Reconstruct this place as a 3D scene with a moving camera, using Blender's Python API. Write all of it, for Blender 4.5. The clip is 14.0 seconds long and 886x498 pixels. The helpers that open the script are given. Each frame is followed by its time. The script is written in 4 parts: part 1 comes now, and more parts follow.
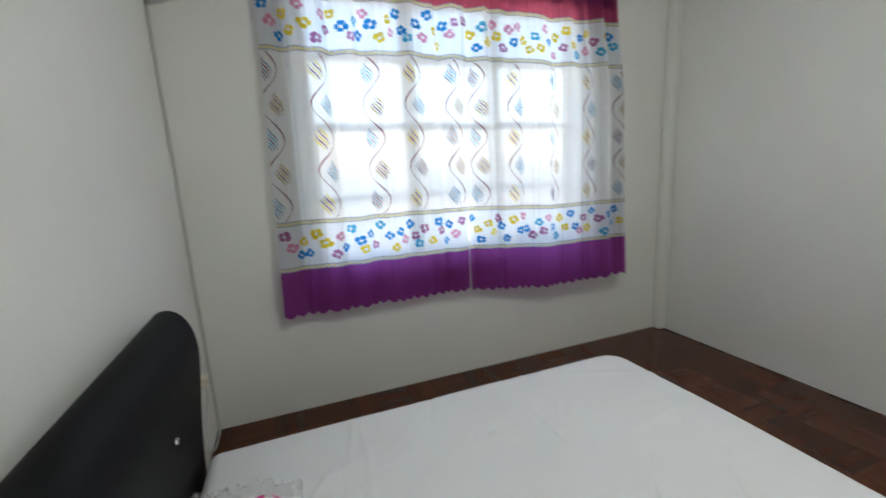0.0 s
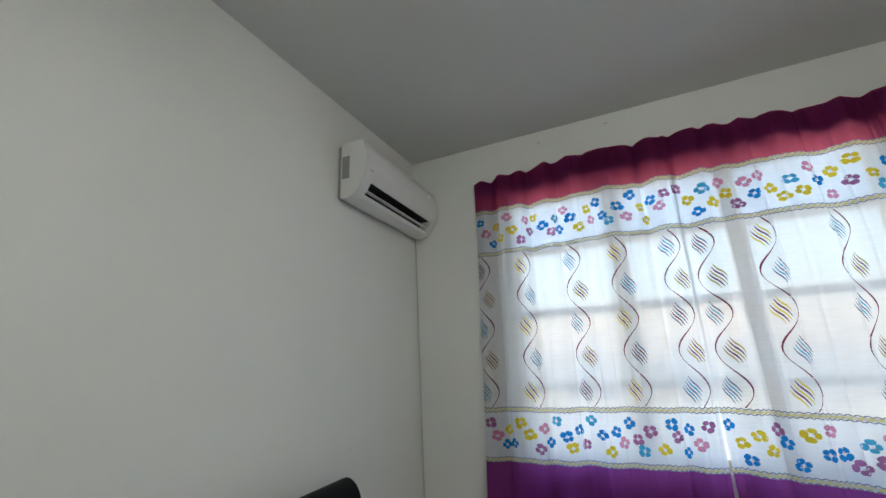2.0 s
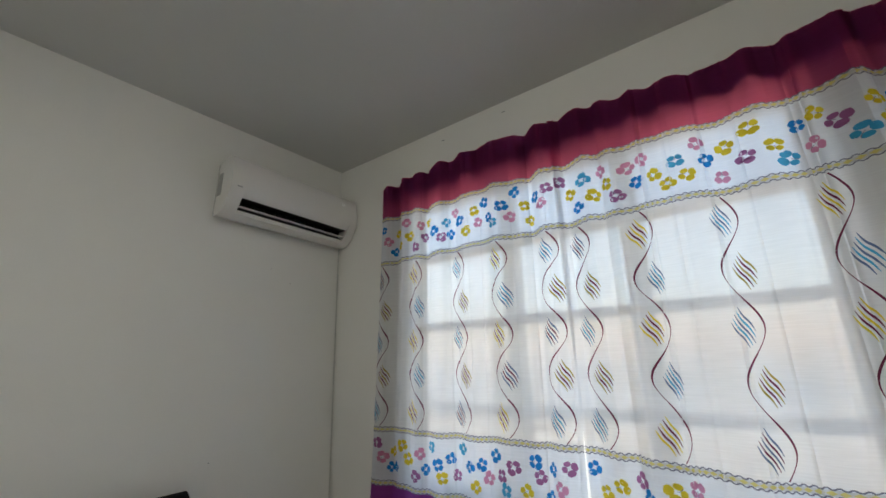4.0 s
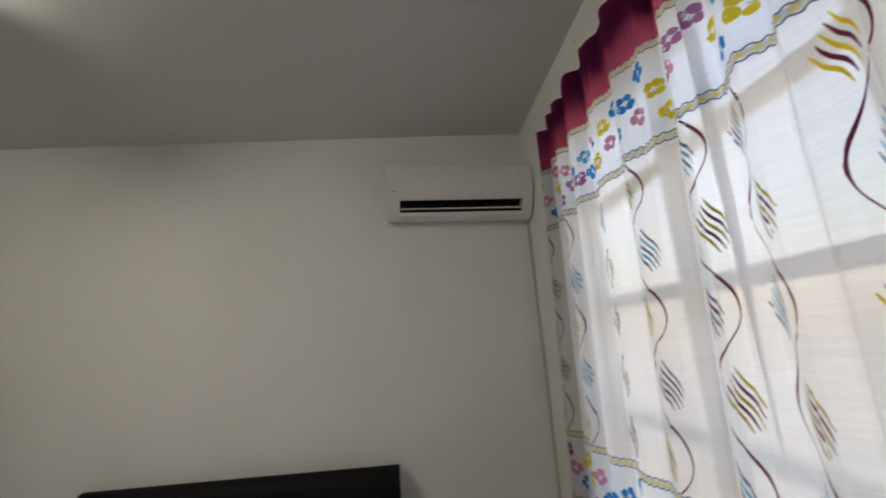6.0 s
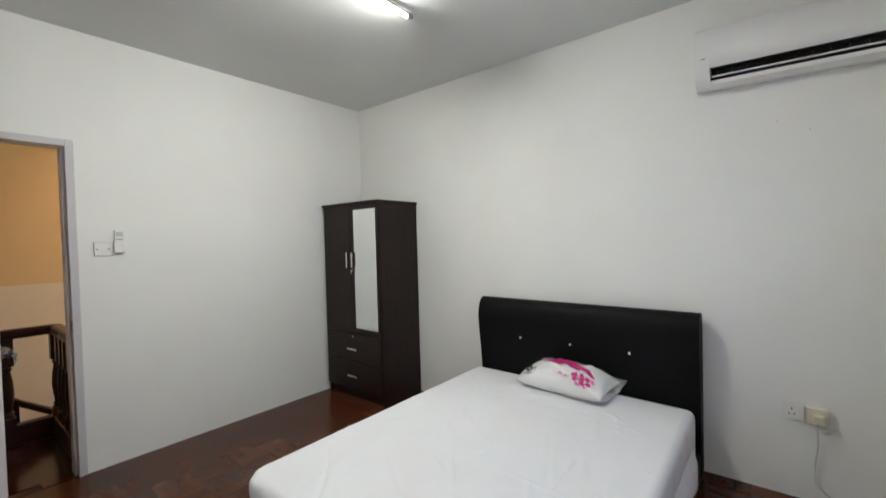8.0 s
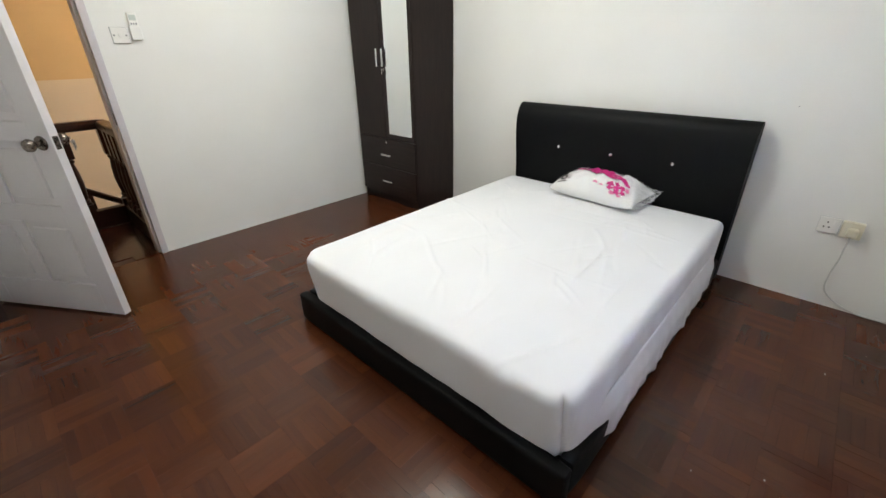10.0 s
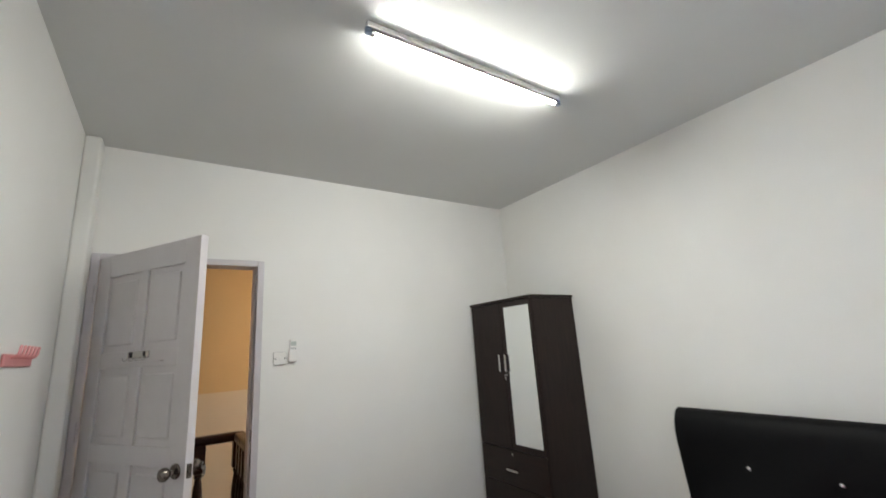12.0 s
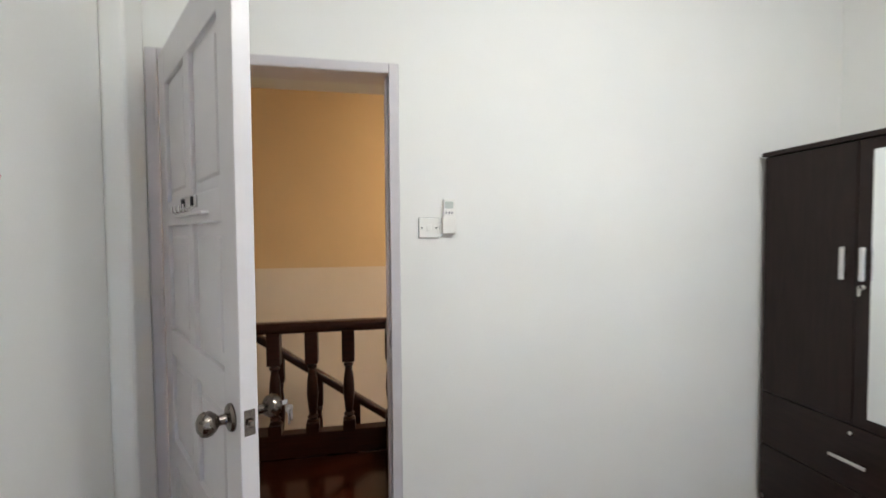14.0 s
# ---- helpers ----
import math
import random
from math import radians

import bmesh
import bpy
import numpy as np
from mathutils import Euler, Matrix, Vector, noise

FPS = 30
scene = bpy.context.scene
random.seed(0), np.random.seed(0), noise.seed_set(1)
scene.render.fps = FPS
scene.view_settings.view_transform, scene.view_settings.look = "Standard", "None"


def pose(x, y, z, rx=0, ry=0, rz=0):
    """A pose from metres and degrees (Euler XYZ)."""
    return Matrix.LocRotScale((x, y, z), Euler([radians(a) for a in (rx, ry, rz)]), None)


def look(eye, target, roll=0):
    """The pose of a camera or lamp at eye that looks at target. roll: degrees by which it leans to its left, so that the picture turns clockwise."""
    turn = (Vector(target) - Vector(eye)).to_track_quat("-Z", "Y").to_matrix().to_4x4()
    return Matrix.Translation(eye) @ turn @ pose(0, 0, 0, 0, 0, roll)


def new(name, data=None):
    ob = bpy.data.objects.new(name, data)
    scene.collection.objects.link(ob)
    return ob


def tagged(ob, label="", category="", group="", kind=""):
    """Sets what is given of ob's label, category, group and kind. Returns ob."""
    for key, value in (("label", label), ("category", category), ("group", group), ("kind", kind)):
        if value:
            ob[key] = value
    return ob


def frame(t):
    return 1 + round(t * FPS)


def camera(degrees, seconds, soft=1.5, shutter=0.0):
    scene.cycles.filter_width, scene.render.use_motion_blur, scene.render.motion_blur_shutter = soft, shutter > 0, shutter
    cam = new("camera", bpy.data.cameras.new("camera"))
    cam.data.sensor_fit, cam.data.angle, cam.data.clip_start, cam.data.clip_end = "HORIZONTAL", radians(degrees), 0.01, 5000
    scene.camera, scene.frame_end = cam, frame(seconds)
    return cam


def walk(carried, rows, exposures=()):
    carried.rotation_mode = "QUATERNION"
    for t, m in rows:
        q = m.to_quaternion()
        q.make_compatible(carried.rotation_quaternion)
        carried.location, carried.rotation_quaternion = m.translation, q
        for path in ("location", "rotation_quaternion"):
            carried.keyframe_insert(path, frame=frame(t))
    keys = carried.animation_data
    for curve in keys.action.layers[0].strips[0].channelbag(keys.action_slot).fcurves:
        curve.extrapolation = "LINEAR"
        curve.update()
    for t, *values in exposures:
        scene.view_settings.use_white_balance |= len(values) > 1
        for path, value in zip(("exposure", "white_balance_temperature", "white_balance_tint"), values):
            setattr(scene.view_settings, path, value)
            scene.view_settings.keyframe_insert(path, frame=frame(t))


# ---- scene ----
cam = camera(94.4, 14.0, 1.5, 0.25)
EXPOSURES = [
    (0, 3.5, 6560, 8), (1, 3.34, 6510, 7), (2, 3.12, 6560, 7), (2.7, 3.06, 6610, 8), (5, 2.64, 7310, 11),
    (5.6, 2.62, 7360, 12), (6, 2.78, 7510, 15), (6.5, 3.14, 6900, 14), (7, 3.62, 6730, 13), (7.5, 3.86, 6600, 12),
    (8, 4.0, 6600, 11), (8.5, 4.05, 6600, 11), (11, 4.69, 6820, 10), (11.5, 4.34, 6700, 11), (12.5, 3.89, 6650, 13),
    (13, 3.8, 6600, 14), (13.5, 4.22, 6480, 12), (14, 4.46, 6480, 12),
]
PATH = [
    (0, (0.506, 1.464, 1.397), (1.195, 3.302, 1.011), -2.9),
    (0.5, (0.682, 1.51, 1.422), (0.663, 3.503, 1.257), -4.6),
    (1, (0.876, 1.489, 1.466), (0.4, 3.423, 1.65), -4.4),
    (1.5, (1.086, 1.446, 1.478), (0.398, 3.283, 1.871), -3.2),
    (2, (1.273, 1.485, 1.434), (0.493, 3.254, 1.947), -3.0),
    (2.5, (1.549, 1.507, 1.461), (0.704, 3.251, 1.954), -1.7),
    (2.7, (1.695, 1.496, 1.451), (0.858, 3.254, 1.909), -1.1),
    (3.75, (2.13, 2.0, 1.475), (0.985, 3.6, 2.0), -1.6),
    (4.8, (2.27, 2.709, 1.507), (0.916, 4.075, 2.056), -2.5),
    (5, (2.274, 2.879, 1.537), (0.77, 4.078, 2.084), -2.4),
    (5.5, (2.283, 3.113, 1.564), (0.493, 3.854, 2.064), -3.4),
    (6, (2.337, 3.191, 1.558), (0.39, 3.34, 1.992), -3.9),
    (6.5, (2.458, 3.162, 1.463), (0.554, 2.656, 1.809), -3.0),
    (7, (2.611, 3.218, 1.438), (0.875, 2.258, 1.687), -3.3),
    (7.5, (2.771, 3.341, 1.459), (1.183, 2.143, 1.67), -2.7),
    (8, (2.858, 3.403, 1.432), (1.302, 2.147, 1.385), -1.5),
    (8.5, (2.867, 3.371, 1.365), (1.328, 2.163, 0.947), -0.3),
    (8.7, (2.87, 3.383, 1.363), (1.373, 2.191, 0.781), 0.2),
    (10.8, (2.891, 3.333, 1.327), (1.619, 2.071, 0.437), -0.0),
    (11, (2.885, 3.327, 1.33), (1.562, 1.948, 0.738), -0.6),
    (11.5, (2.847, 3.314, 1.393), (1.631, 1.726, 1.424), -2.3),
    (12, (2.814, 3.103, 1.44), (1.735, 1.483, 1.897), -3.8),
    (12.5, (2.74, 2.838, 1.456), (1.858, 1.147, 2.056), -4.3),
    (13, (2.587, 2.502, 1.456), (1.892, 0.7, 1.977), -3.7),
    (13.5, (2.509, 2.115, 1.433), (1.929, 0.22, 1.706), -2.5),
    (14, (2.43, 1.747, 1.394), (2.069, -0.219, 1.326), -0.4),
]
walk(cam, [(t, look(eye, target, roll)) for t, eye, target, roll in PATH], EXPOSURES)

# ---- world, sun, lamps ----
world = bpy.data.worlds.new("World")
scene.world = world
world.use_nodes = True
wn = world.node_tree
sky = wn.nodes.new("ShaderNodeTexSky")
sky.sky_type = "NISHITA"
sky.sun_disc = False
sky.sun_elevation = radians(52)
sky.sun_rotation = radians(251)
sky.air_density, sky.dust_density = 1.3, 3.0
wn.nodes["Background"].inputs["Strength"].default_value = 0.116
wn.links.new(sky.outputs[0], wn.nodes["Background"].inputs["Color"])
sun_data = bpy.data.lights.new("sun", "SUN")
sun_data.energy, sun_data.angle, sun_data.color = 2.3, radians(0.5), (1, 0.95, 0.88)
sun = new("sun", sun_data)
sun.matrix_world = look((-19, -6.5, 26), (0, 0, 0))
TUBE_POWER = 20.0
LANDING_POWER = 11.0


# ---- materials ----
SQ, NS = 0.20, 5      # parquet squares of five strips


def nodes_of(m):
    m.use_nodes = True
    nt = m.node_tree
    return nt, nt.nodes, nt.links, nt.nodes["Principled BSDF"]


def material(name, color, rough=0.5, metal=0.0, spots=0.06, scale=6.0, grain=60.0, bump=0.08, coat=0.0, dist=0.002, spec=0.5):
    """Painted or plain surface with variation at two scales and a fine relief."""
    m = bpy.data.materials.new(name)
    nt, n, l, p = nodes_of(m)
    tc = n.new("ShaderNodeTexCoord")
    a, b = n.new("ShaderNodeTexNoise"), n.new("ShaderNodeTexNoise")
    a.inputs["Scale"].default_value, a.inputs["Detail"].default_value = scale, 4
    b.inputs["Scale"].default_value, b.inputs["Detail"].default_value = grain, 5
    l.new(tc.outputs["Object"], a.inputs["Vector"]), l.new(tc.outputs["Object"], b.inputs["Vector"])
    add = n.new("ShaderNodeMath")
    add.operation = "MULTIPLY_ADD"
    add.inputs[1].default_value = 0.35
    l.new(b.outputs[0], add.inputs[0]), l.new(a.outputs[0], add.inputs[2])
    ramp = n.new("ShaderNodeMapRange")
    ramp.inputs[1].default_value, ramp.inputs[2].default_value = 0.35, 1.0
    ramp.inputs[3].default_value, ramp.inputs[4].default_value = 1 - spots, 1 + spots
    l.new(add.outputs[0], ramp.inputs[0])
    mul = n.new("ShaderNodeVectorMath")
    mul.operation = "SCALE"
    mul.inputs[0].default_value = color
    l.new(ramp.outputs[0], mul.inputs["Scale"])
    l.new(mul.outputs[0], p.inputs["Base Color"])
    p.inputs["Metallic"].default_value = metal
    p.inputs["Coat Weight"].default_value = coat
    p.inputs["Specular IOR Level"].default_value = spec
    rr = n.new("ShaderNodeMapRange")
    rr.inputs[3].default_value, rr.inputs[4].default_value = max(0.02, rough - 0.08), min(1, rough + 0.08)
    l.new(b.outputs[0], rr.inputs[0]), l.new(rr.outputs[0], p.inputs["Roughness"])
    bp = n.new("ShaderNodeBump")
    bp.inputs["Strength"].default_value, bp.inputs["Distance"].default_value = bump, dist
    l.new(b.outputs[0], bp.inputs["Height"]), l.new(bp.outputs[0], p.inputs["Normal"])
    return m


def wood(name, dark, light, rough=0.3, along=(1, 14, 14), coat=0.0, per_piece=False, bump=0.1, scale=5.0, spec=0.5):
    """Wood with grain stretched along one axis; pieces differ when asked."""
    m = bpy.data.materials.new(name)
    nt, n, l, p = nodes_of(m)
    tc = n.new("ShaderNodeTexCoord")
    mp = n.new("ShaderNodeMapping")
    mp.inputs["Scale"].default_value = along
    l.new(tc.outputs["UV" if per_piece else "Object"], mp.inputs["Vector"])
    g = n.new("ShaderNodeTexNoise")
    g.noise_dimensions = "4D"
    g.inputs["Scale"].default_value, g.inputs["Detail"].default_value, g.inputs["Distortion"].default_value = scale, 6, 0.6
    l.new(mp.outputs[0], g.inputs["Vector"])
    fac = g.outputs[0]
    if per_piece:
        info, geo = n.new("ShaderNodeObjectInfo"), n.new("ShaderNodeNewGeometry")
        s = n.new("ShaderNodeMath")
        l.new(info.outputs["Random"], s.inputs[0]), l.new(geo.outputs["Random Per Island"], s.inputs[1])
        fr = n.new("ShaderNodeMath")
        fr.operation = "FRACT"
        l.new(s.outputs[0], fr.inputs[0])
        w4 = n.new("ShaderNodeMath")
        w4.operation = "MULTIPLY"
        w4.inputs[1].default_value = 40
        l.new(fr.outputs[0], w4.inputs[0]), l.new(w4.outputs[0], g.inputs["W"])
        mixf = n.new("ShaderNodeMath")
        mixf.operation = "MULTIPLY_ADD"
        mixf.inputs[1].default_value = 0.22
        sc = n.new("ShaderNodeMath")
        sc.operation = "MULTIPLY_ADD"
        sc.inputs[1].default_value, sc.inputs[2].default_value = 0.38, 0.0
        l.new(g.outputs[0], sc.inputs[0])
        l.new(fr.outputs[0], mixf.inputs[0]), l.new(sc.outputs[0], mixf.inputs[2])
        sn, wh, last = n.new("ShaderNodeVectorMath"), n.new("ShaderNodeTexWhiteNoise"), n.new("ShaderNodeMath")
        sn.operation, last.operation = "FLOOR", "MULTIPLY_ADD"
        dv, off = n.new("ShaderNodeVectorMath"), n.new("ShaderNodeVectorMath")
        dv.operation, off.operation = "MULTIPLY", "ADD"
        dv.inputs[1].default_value, off.inputs[1].default_value = (1 / SQ, 1 / SQ, 0), (0.5, 0.5, 0)
        l.new(geo.outputs["Position"], dv.inputs[0]), l.new(dv.outputs[0], off.inputs[0]), l.new(off.outputs[0], sn.inputs[0])
        l.new(sn.outputs[0], wh.inputs["Vector"])
        last.inputs[1].default_value = 0.32
        l.new(wh.outputs["Value"], last.inputs[0]), l.new(mixf.outputs[0], last.inputs[2])
        fac = last.outputs[0]
    ramp = n.new("ShaderNodeValToRGB")
    ramp.color_ramp.elements[0].position, ramp.color_ramp.elements[1].position = (0.10, 0.86) if per_piece else (0.3, 0.75)
    ramp.color_ramp.elements[0].color, ramp.color_ramp.elements[1].color = (*dark, 1), (*light, 1)
    l.new(fac, ramp.inputs[0]), l.new(ramp.outputs[0], p.inputs["Base Color"])
    wear = n.new("ShaderNodeTexNoise")
    wear.inputs["Scale"].default_value, wear.inputs["Detail"].default_value = 2.3, 5
    l.new(tc.outputs["Object"], wear.inputs["Vector"])
    rr = n.new("ShaderNodeMapRange")
    rr.inputs[1].default_value, rr.inputs[2].default_value = 0.3, 0.7
    rr.inputs[3].default_value, rr.inputs[4].default_value = max(0.05, rough - 0.03), rough + 0.05
    l.new(wear.outputs[0], rr.inputs[0]), l.new(rr.outputs[0], p.inputs["Roughness"])
    p.inputs["Coat Weight"].default_value = coat
    p.inputs["Coat Roughness"].default_value = 0.12
    p.inputs["Specular IOR Level"].default_value = spec
    bp = n.new("ShaderNodeBump")
    bp.inputs["Strength"].default_value, bp.inputs["Distance"].default_value = bump, 0.001
    l.new(g.outputs[0], bp.inputs["Height"]), l.new(bp.outputs[0], p.inputs["Normal"])
    return m


def cloth(name, front, back, clear, weave=900.0):
    """Thin fabric: reflected colour, colour of the light let through, and the share that passes straight."""
    m = bpy.data.materials.new(name)
    nt, n, l, p = nodes_of(m)
    n.remove(p)
    out = n["Material Output"]
    tc = n.new("ShaderNodeTexCoord")
    slub = n.new("ShaderNodeTexNoise")
    mp = n.new("ShaderNodeMapping")
    mp.inputs["Scale"].default_value = (6, 6, 160)
    slub.inputs["Scale"].default_value, slub.inputs["Detail"].default_value = 1.6, 4
    l.new(tc.outputs["Object"], mp.inputs[0]), l.new(mp.outputs[0], slub.inputs["Vector"])
    fine = n.new("ShaderNodeTexNoise")
    fine.inputs["Scale"].default_value = weave
    l.new(tc.outputs["Object"], fine.inputs["Vector"])
    bp = n.new("ShaderNodeBump")
    bp.inputs["Strength"].default_value, bp.inputs["Distance"].default_value = 0.25, 0.0006
    l.new(fine.outputs[0], bp.inputs["Height"])
    vary = n.new("ShaderNodeMapRange")
    vary.inputs[1].default_value, vary.inputs[2].default_value = 0.3, 0.7
    vary.inputs[3].default_value, vary.inputs[4].default_value = 0.955, 1.03
    l.new(slub.outputs[0], vary.inputs[0])
    df, tr, cl = n.new("ShaderNodeBsdfDiffuse"), n.new("ShaderNodeBsdfTranslucent"), n.new("ShaderNodeBsdfTransparent")
    for node, col in ((df, front), (tr, back)):
        mul = n.new("ShaderNodeVectorMath")
        mul.operation = "SCALE"
        mul.inputs[0].default_value = col
        l.new(vary.outputs[0], mul.inputs["Scale"]), l.new(mul.outputs[0], node.inputs["Color"])
        l.new(bp.outputs[0], node.inputs["Normal"])
    cl.inputs["Color"].default_value = (*[min(1, c / max(back)) for c in back], 1)
    m1, m2 = n.new("ShaderNodeMixShader"), n.new("ShaderNodeMixShader")
    m1.inputs[0].default_value = 0.58
    l.new(df.outputs[0], m1.inputs[1]), l.new(tr.outputs[0], m1.inputs[2])
    cm = n.new("ShaderNodeMath")
    cm.operation = "MULTIPLY"
    cm.inputs[0].default_value = clear
    inv = n.new("ShaderNodeMath")
    inv.operation = "SUBTRACT"
    inv.inputs[0].default_value = 2.0
    l.new(vary.outputs[0], inv.inputs[1]), l.new(inv.outputs[0], cm.inputs[1])
    l.new(cm.outputs[0], m2.inputs[0]), l.new(m1.outputs[0], m2.inputs[1]), l.new(cl.outputs[0], m2.inputs[2])
    l.new(m2.outputs[0], out.inputs["Surface"])
    return m


def glass(name, color=(1, 1, 1), rough=0.0, ior=1.45, relief=0.0):
    m = bpy.data.materials.new(name)
    nt, n, l, p = nodes_of(m)
    p.inputs["Base Color"].default_value = (*color, 1)
    p.inputs["Transmission Weight"].default_value = 1
    p.inputs["Roughness"].default_value = rough
    p.inputs["IOR"].default_value = ior
    if relief:
        v = n.new("ShaderNodeTexVoronoi")
        v.inputs["Scale"].default_value = 110
        tc = n.new("ShaderNodeTexCoord")
        l.new(tc.outputs["Object"], v.inputs["Vector"])
        bp = n.new("ShaderNodeBump")
        bp.inputs["Strength"].default_value, bp.inputs["Distance"].default_value = relief, 0.002
        l.new(v.outputs[0], bp.inputs["Height"]), l.new(bp.outputs[0], p.inputs["Normal"])
    return m


def film(name):
    """Thin clear plastic: mostly see-through, with a glossy sheen."""
    m = bpy.data.materials.new(name)
    nt, n, l, p = nodes_of(m)
    n.remove(p)
    tc, nz, bp = n.new("ShaderNodeTexCoord"), n.new("ShaderNodeTexNoise"), n.new("ShaderNodeBump")
    nz.inputs["Scale"].default_value, nz.inputs["Detail"].default_value = 22, 4
    bp.inputs["Strength"].default_value, bp.inputs["Distance"].default_value = 0.7, 0.01
    l.new(tc.outputs["Object"], nz.inputs["Vector"]), l.new(nz.outputs[0], bp.inputs["Height"])
    clear, gloss, mix = n.new("ShaderNodeBsdfTransparent"), n.new("ShaderNodeBsdfGlossy"), n.new("ShaderNodeMixShader")
    gloss.inputs["Roughness"].default_value = 0.10
    clear.inputs["Color"].default_value = (0.99, 0.99, 0.99, 1)
    mix.inputs[0].default_value = 0.15
    l.new(bp.outputs[0], gloss.inputs["Normal"])
    l.new(clear.outputs[0], mix.inputs[1]), l.new(gloss.outputs[0], mix.inputs[2])
    haze, veil = n.new("ShaderNodeBsdfDiffuse"), n.new("ShaderNodeMixShader")
    haze.inputs["Color"].default_value = (0.8, 0.8, 0.8, 1)
    veil.inputs[0].default_value = 0.13
    l.new(mix.outputs[0], veil.inputs[1]), l.new(haze.outputs[0], veil.inputs[2])
    l.new(veil.outputs[0], n["Material Output"].inputs["Surface"])
    return m


def glow(name, color, strength):
    m = bpy.data.materials.new(name)
    nt, n, l, p = nodes_of(m)
    p.inputs["Emission Color"].default_value = (*color, 1)
    p.inputs["Emission Strength"].default_value = strength
    p.inputs["Base Color"].default_value = (0.9, 0.9, 0.9, 1)
    return m


M_WALL = material("wall_paint", (0.84, 0.835, 0.805), 0.75, spots=0.035, scale=1.7, grain=140, bump=0.12, dist=0.001)
# white ceiling greyed in its colour, for its dimness and the tube's halo
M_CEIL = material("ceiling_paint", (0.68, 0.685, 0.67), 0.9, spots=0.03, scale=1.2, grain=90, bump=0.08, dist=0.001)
M_FRAME = material("lavender_gloss_paint", (0.60, 0.57, 0.59), 0.38, spots=0.05, scale=9, grain=70, bump=0.06)
M_DOOR = material("door_paint", (0.68, 0.65, 0.66), 0.36, spots=0.05, scale=5, grain=45, bump=0.08)
M_ORANGE = material("orange_wall_paint", (0.64, 0.45, 0.24), 0.7, spots=0.05, scale=1.5, grain=120)
M_CREAM = material("cream_wall_paint", (0.68, 0.58, 0.46), 0.7, spots=0.05, scale=1.5, grain=120)
M_PARQUET = wood("parquet", (0.031, 0.0090, 0.0044), (0.125, 0.0345, 0.0120), 0.18, along=(1, 9, 9), coat=0.0, per_piece=True, bump=0.02, spec=0.38)
# darker red copy of the room's parquet, with the landing's shade in its colour
M_LANDING_SHADED = wood("landing_parquet_shaded", (0.014, 0.0030, 0.0016), (0.046, 0.0105, 0.0046), 0.14, along=(1, 9, 9), per_piece=True, bump=0.02, spec=0.35)
M_SUB = material("floor_joint", (0.045, 0.018, 0.009), 0.6)
M_RAIL = wood("stair_timber", (0.011, 0.0026, 0.0014), (0.036, 0.0080, 0.0034), 0.30, coat=0.0, spec=0.3)
M_WENGE = wood("wenge_board", (0.0085, 0.0038, 0.0033), (0.0215, 0.0102, 0.0083), 0.40, along=(10, 10, 1), bump=0.08, spec=0.3)
M_WENGE_Y = wood("wenge_board_cross", (0.0085, 0.0038, 0.0033), (0.0215, 0.0102, 0.0083), 0.40, along=(10, 1, 10), bump=0.08, spec=0.3)
M_LEATHER = material("black_leatherette", (0.003, 0.0034, 0.0042), 0.56, spots=0.12, scale=8, grain=420, bump=0.35, dist=0.0008, spec=0.16)
M_SHEET = material("white_sheet", (0.79, 0.79, 0.81), 0.85, spots=0.03, scale=3, grain=900, bump=0.1, dist=0.0006)
M_PLASTIC = material("white_plastic", (0.85, 0.84, 0.80), 0.35, spots=0.02, bump=0.02)
M_ACWHITE = material("ac_white", (0.80, 0.79, 0.77), 0.22, spots=0.015, bump=0.01)
M_ACGREY = material("ac_grey", (0.30, 0.30, 0.30), 0.5)
M_BLACK = material("black_plastic", (0.008, 0.008, 0.009), 0.45)
M_CHROME = material("chrome", (0.62, 0.60, 0.58), 0.2, metal=1, bump=0.01)
M_STEEL = material("satin_nickel", (0.20, 0.17, 0.15), 0.26, metal=1, bump=0.02)
M_BEIGE = material("aged_plastic", (0.76, 0.71, 0.57), 0.4, spots=0.05)
M_PINK = material("pink_plastic", (0.74, 0.31, 0.31), 0.45)
M_CABLE = material("cable_sheath", (0.62, 0.62, 0.60), 0.5)
M_BLUECAP = material("lamp_holder", (0.30, 0.36, 0.48), 0.4)
M_TUBE = glow("tube_glow", (0.95, 0.98, 0.93), TUBE_POWER)
M_DIGIT = glow("display_digit", (0.9, 0.95, 1.0), 0.045)
M_CRYSTAL = material("crystal_button", (0.85, 0.85, 0.88), 0.06, metal=0.9, bump=0.0)
M_GLASS = glass("window_glass", (0.95, 0.97, 0.98), 0.32, 1.25, 0.45)
M_ALU = material("window_frame_paint", (0.80, 0.67, 0.47), 0.4)
M_FILM = film("clear_film")
M_MAGENTA = material("magenta_print", (0.58, 0.018, 0.20), 0.5)
M_ROSE = material("rose_print", (0.78, 0.22, 0.42), 0.5)
M_VIOLET = material("violet_print", (0.16, 0.03, 0.12), 0.5)
M_INK = material("black_print", (0.02, 0.02, 0.02), 0.5)
M_PILLOW = material("pillow_fabric", (0.88, 0.88, 0.88), 0.8, bump=0.1)
M_FLECK = material("paint_fleck", (0.6, 0.58, 0.55), 0.7)
M_GREYMARK = material("grey_print", (0.35, 0.35, 0.36), 0.5)
M_LCD = material("pale_display", (0.55, 0.60, 0.56), 0.2)
M_GROUND = material("ground_concrete", (0.24, 0.235, 0.22), 0.9, scale=0.4, grain=8)
M_HOUSE = material("neighbour_wall", (0.60, 0.52, 0.39), 0.85, scale=0.5, grain=8)
M_HOUSE_ROOF = material("neighbour_roof", (0.38, 0.27, 0.19), 0.8, scale=0.8, grain=10)
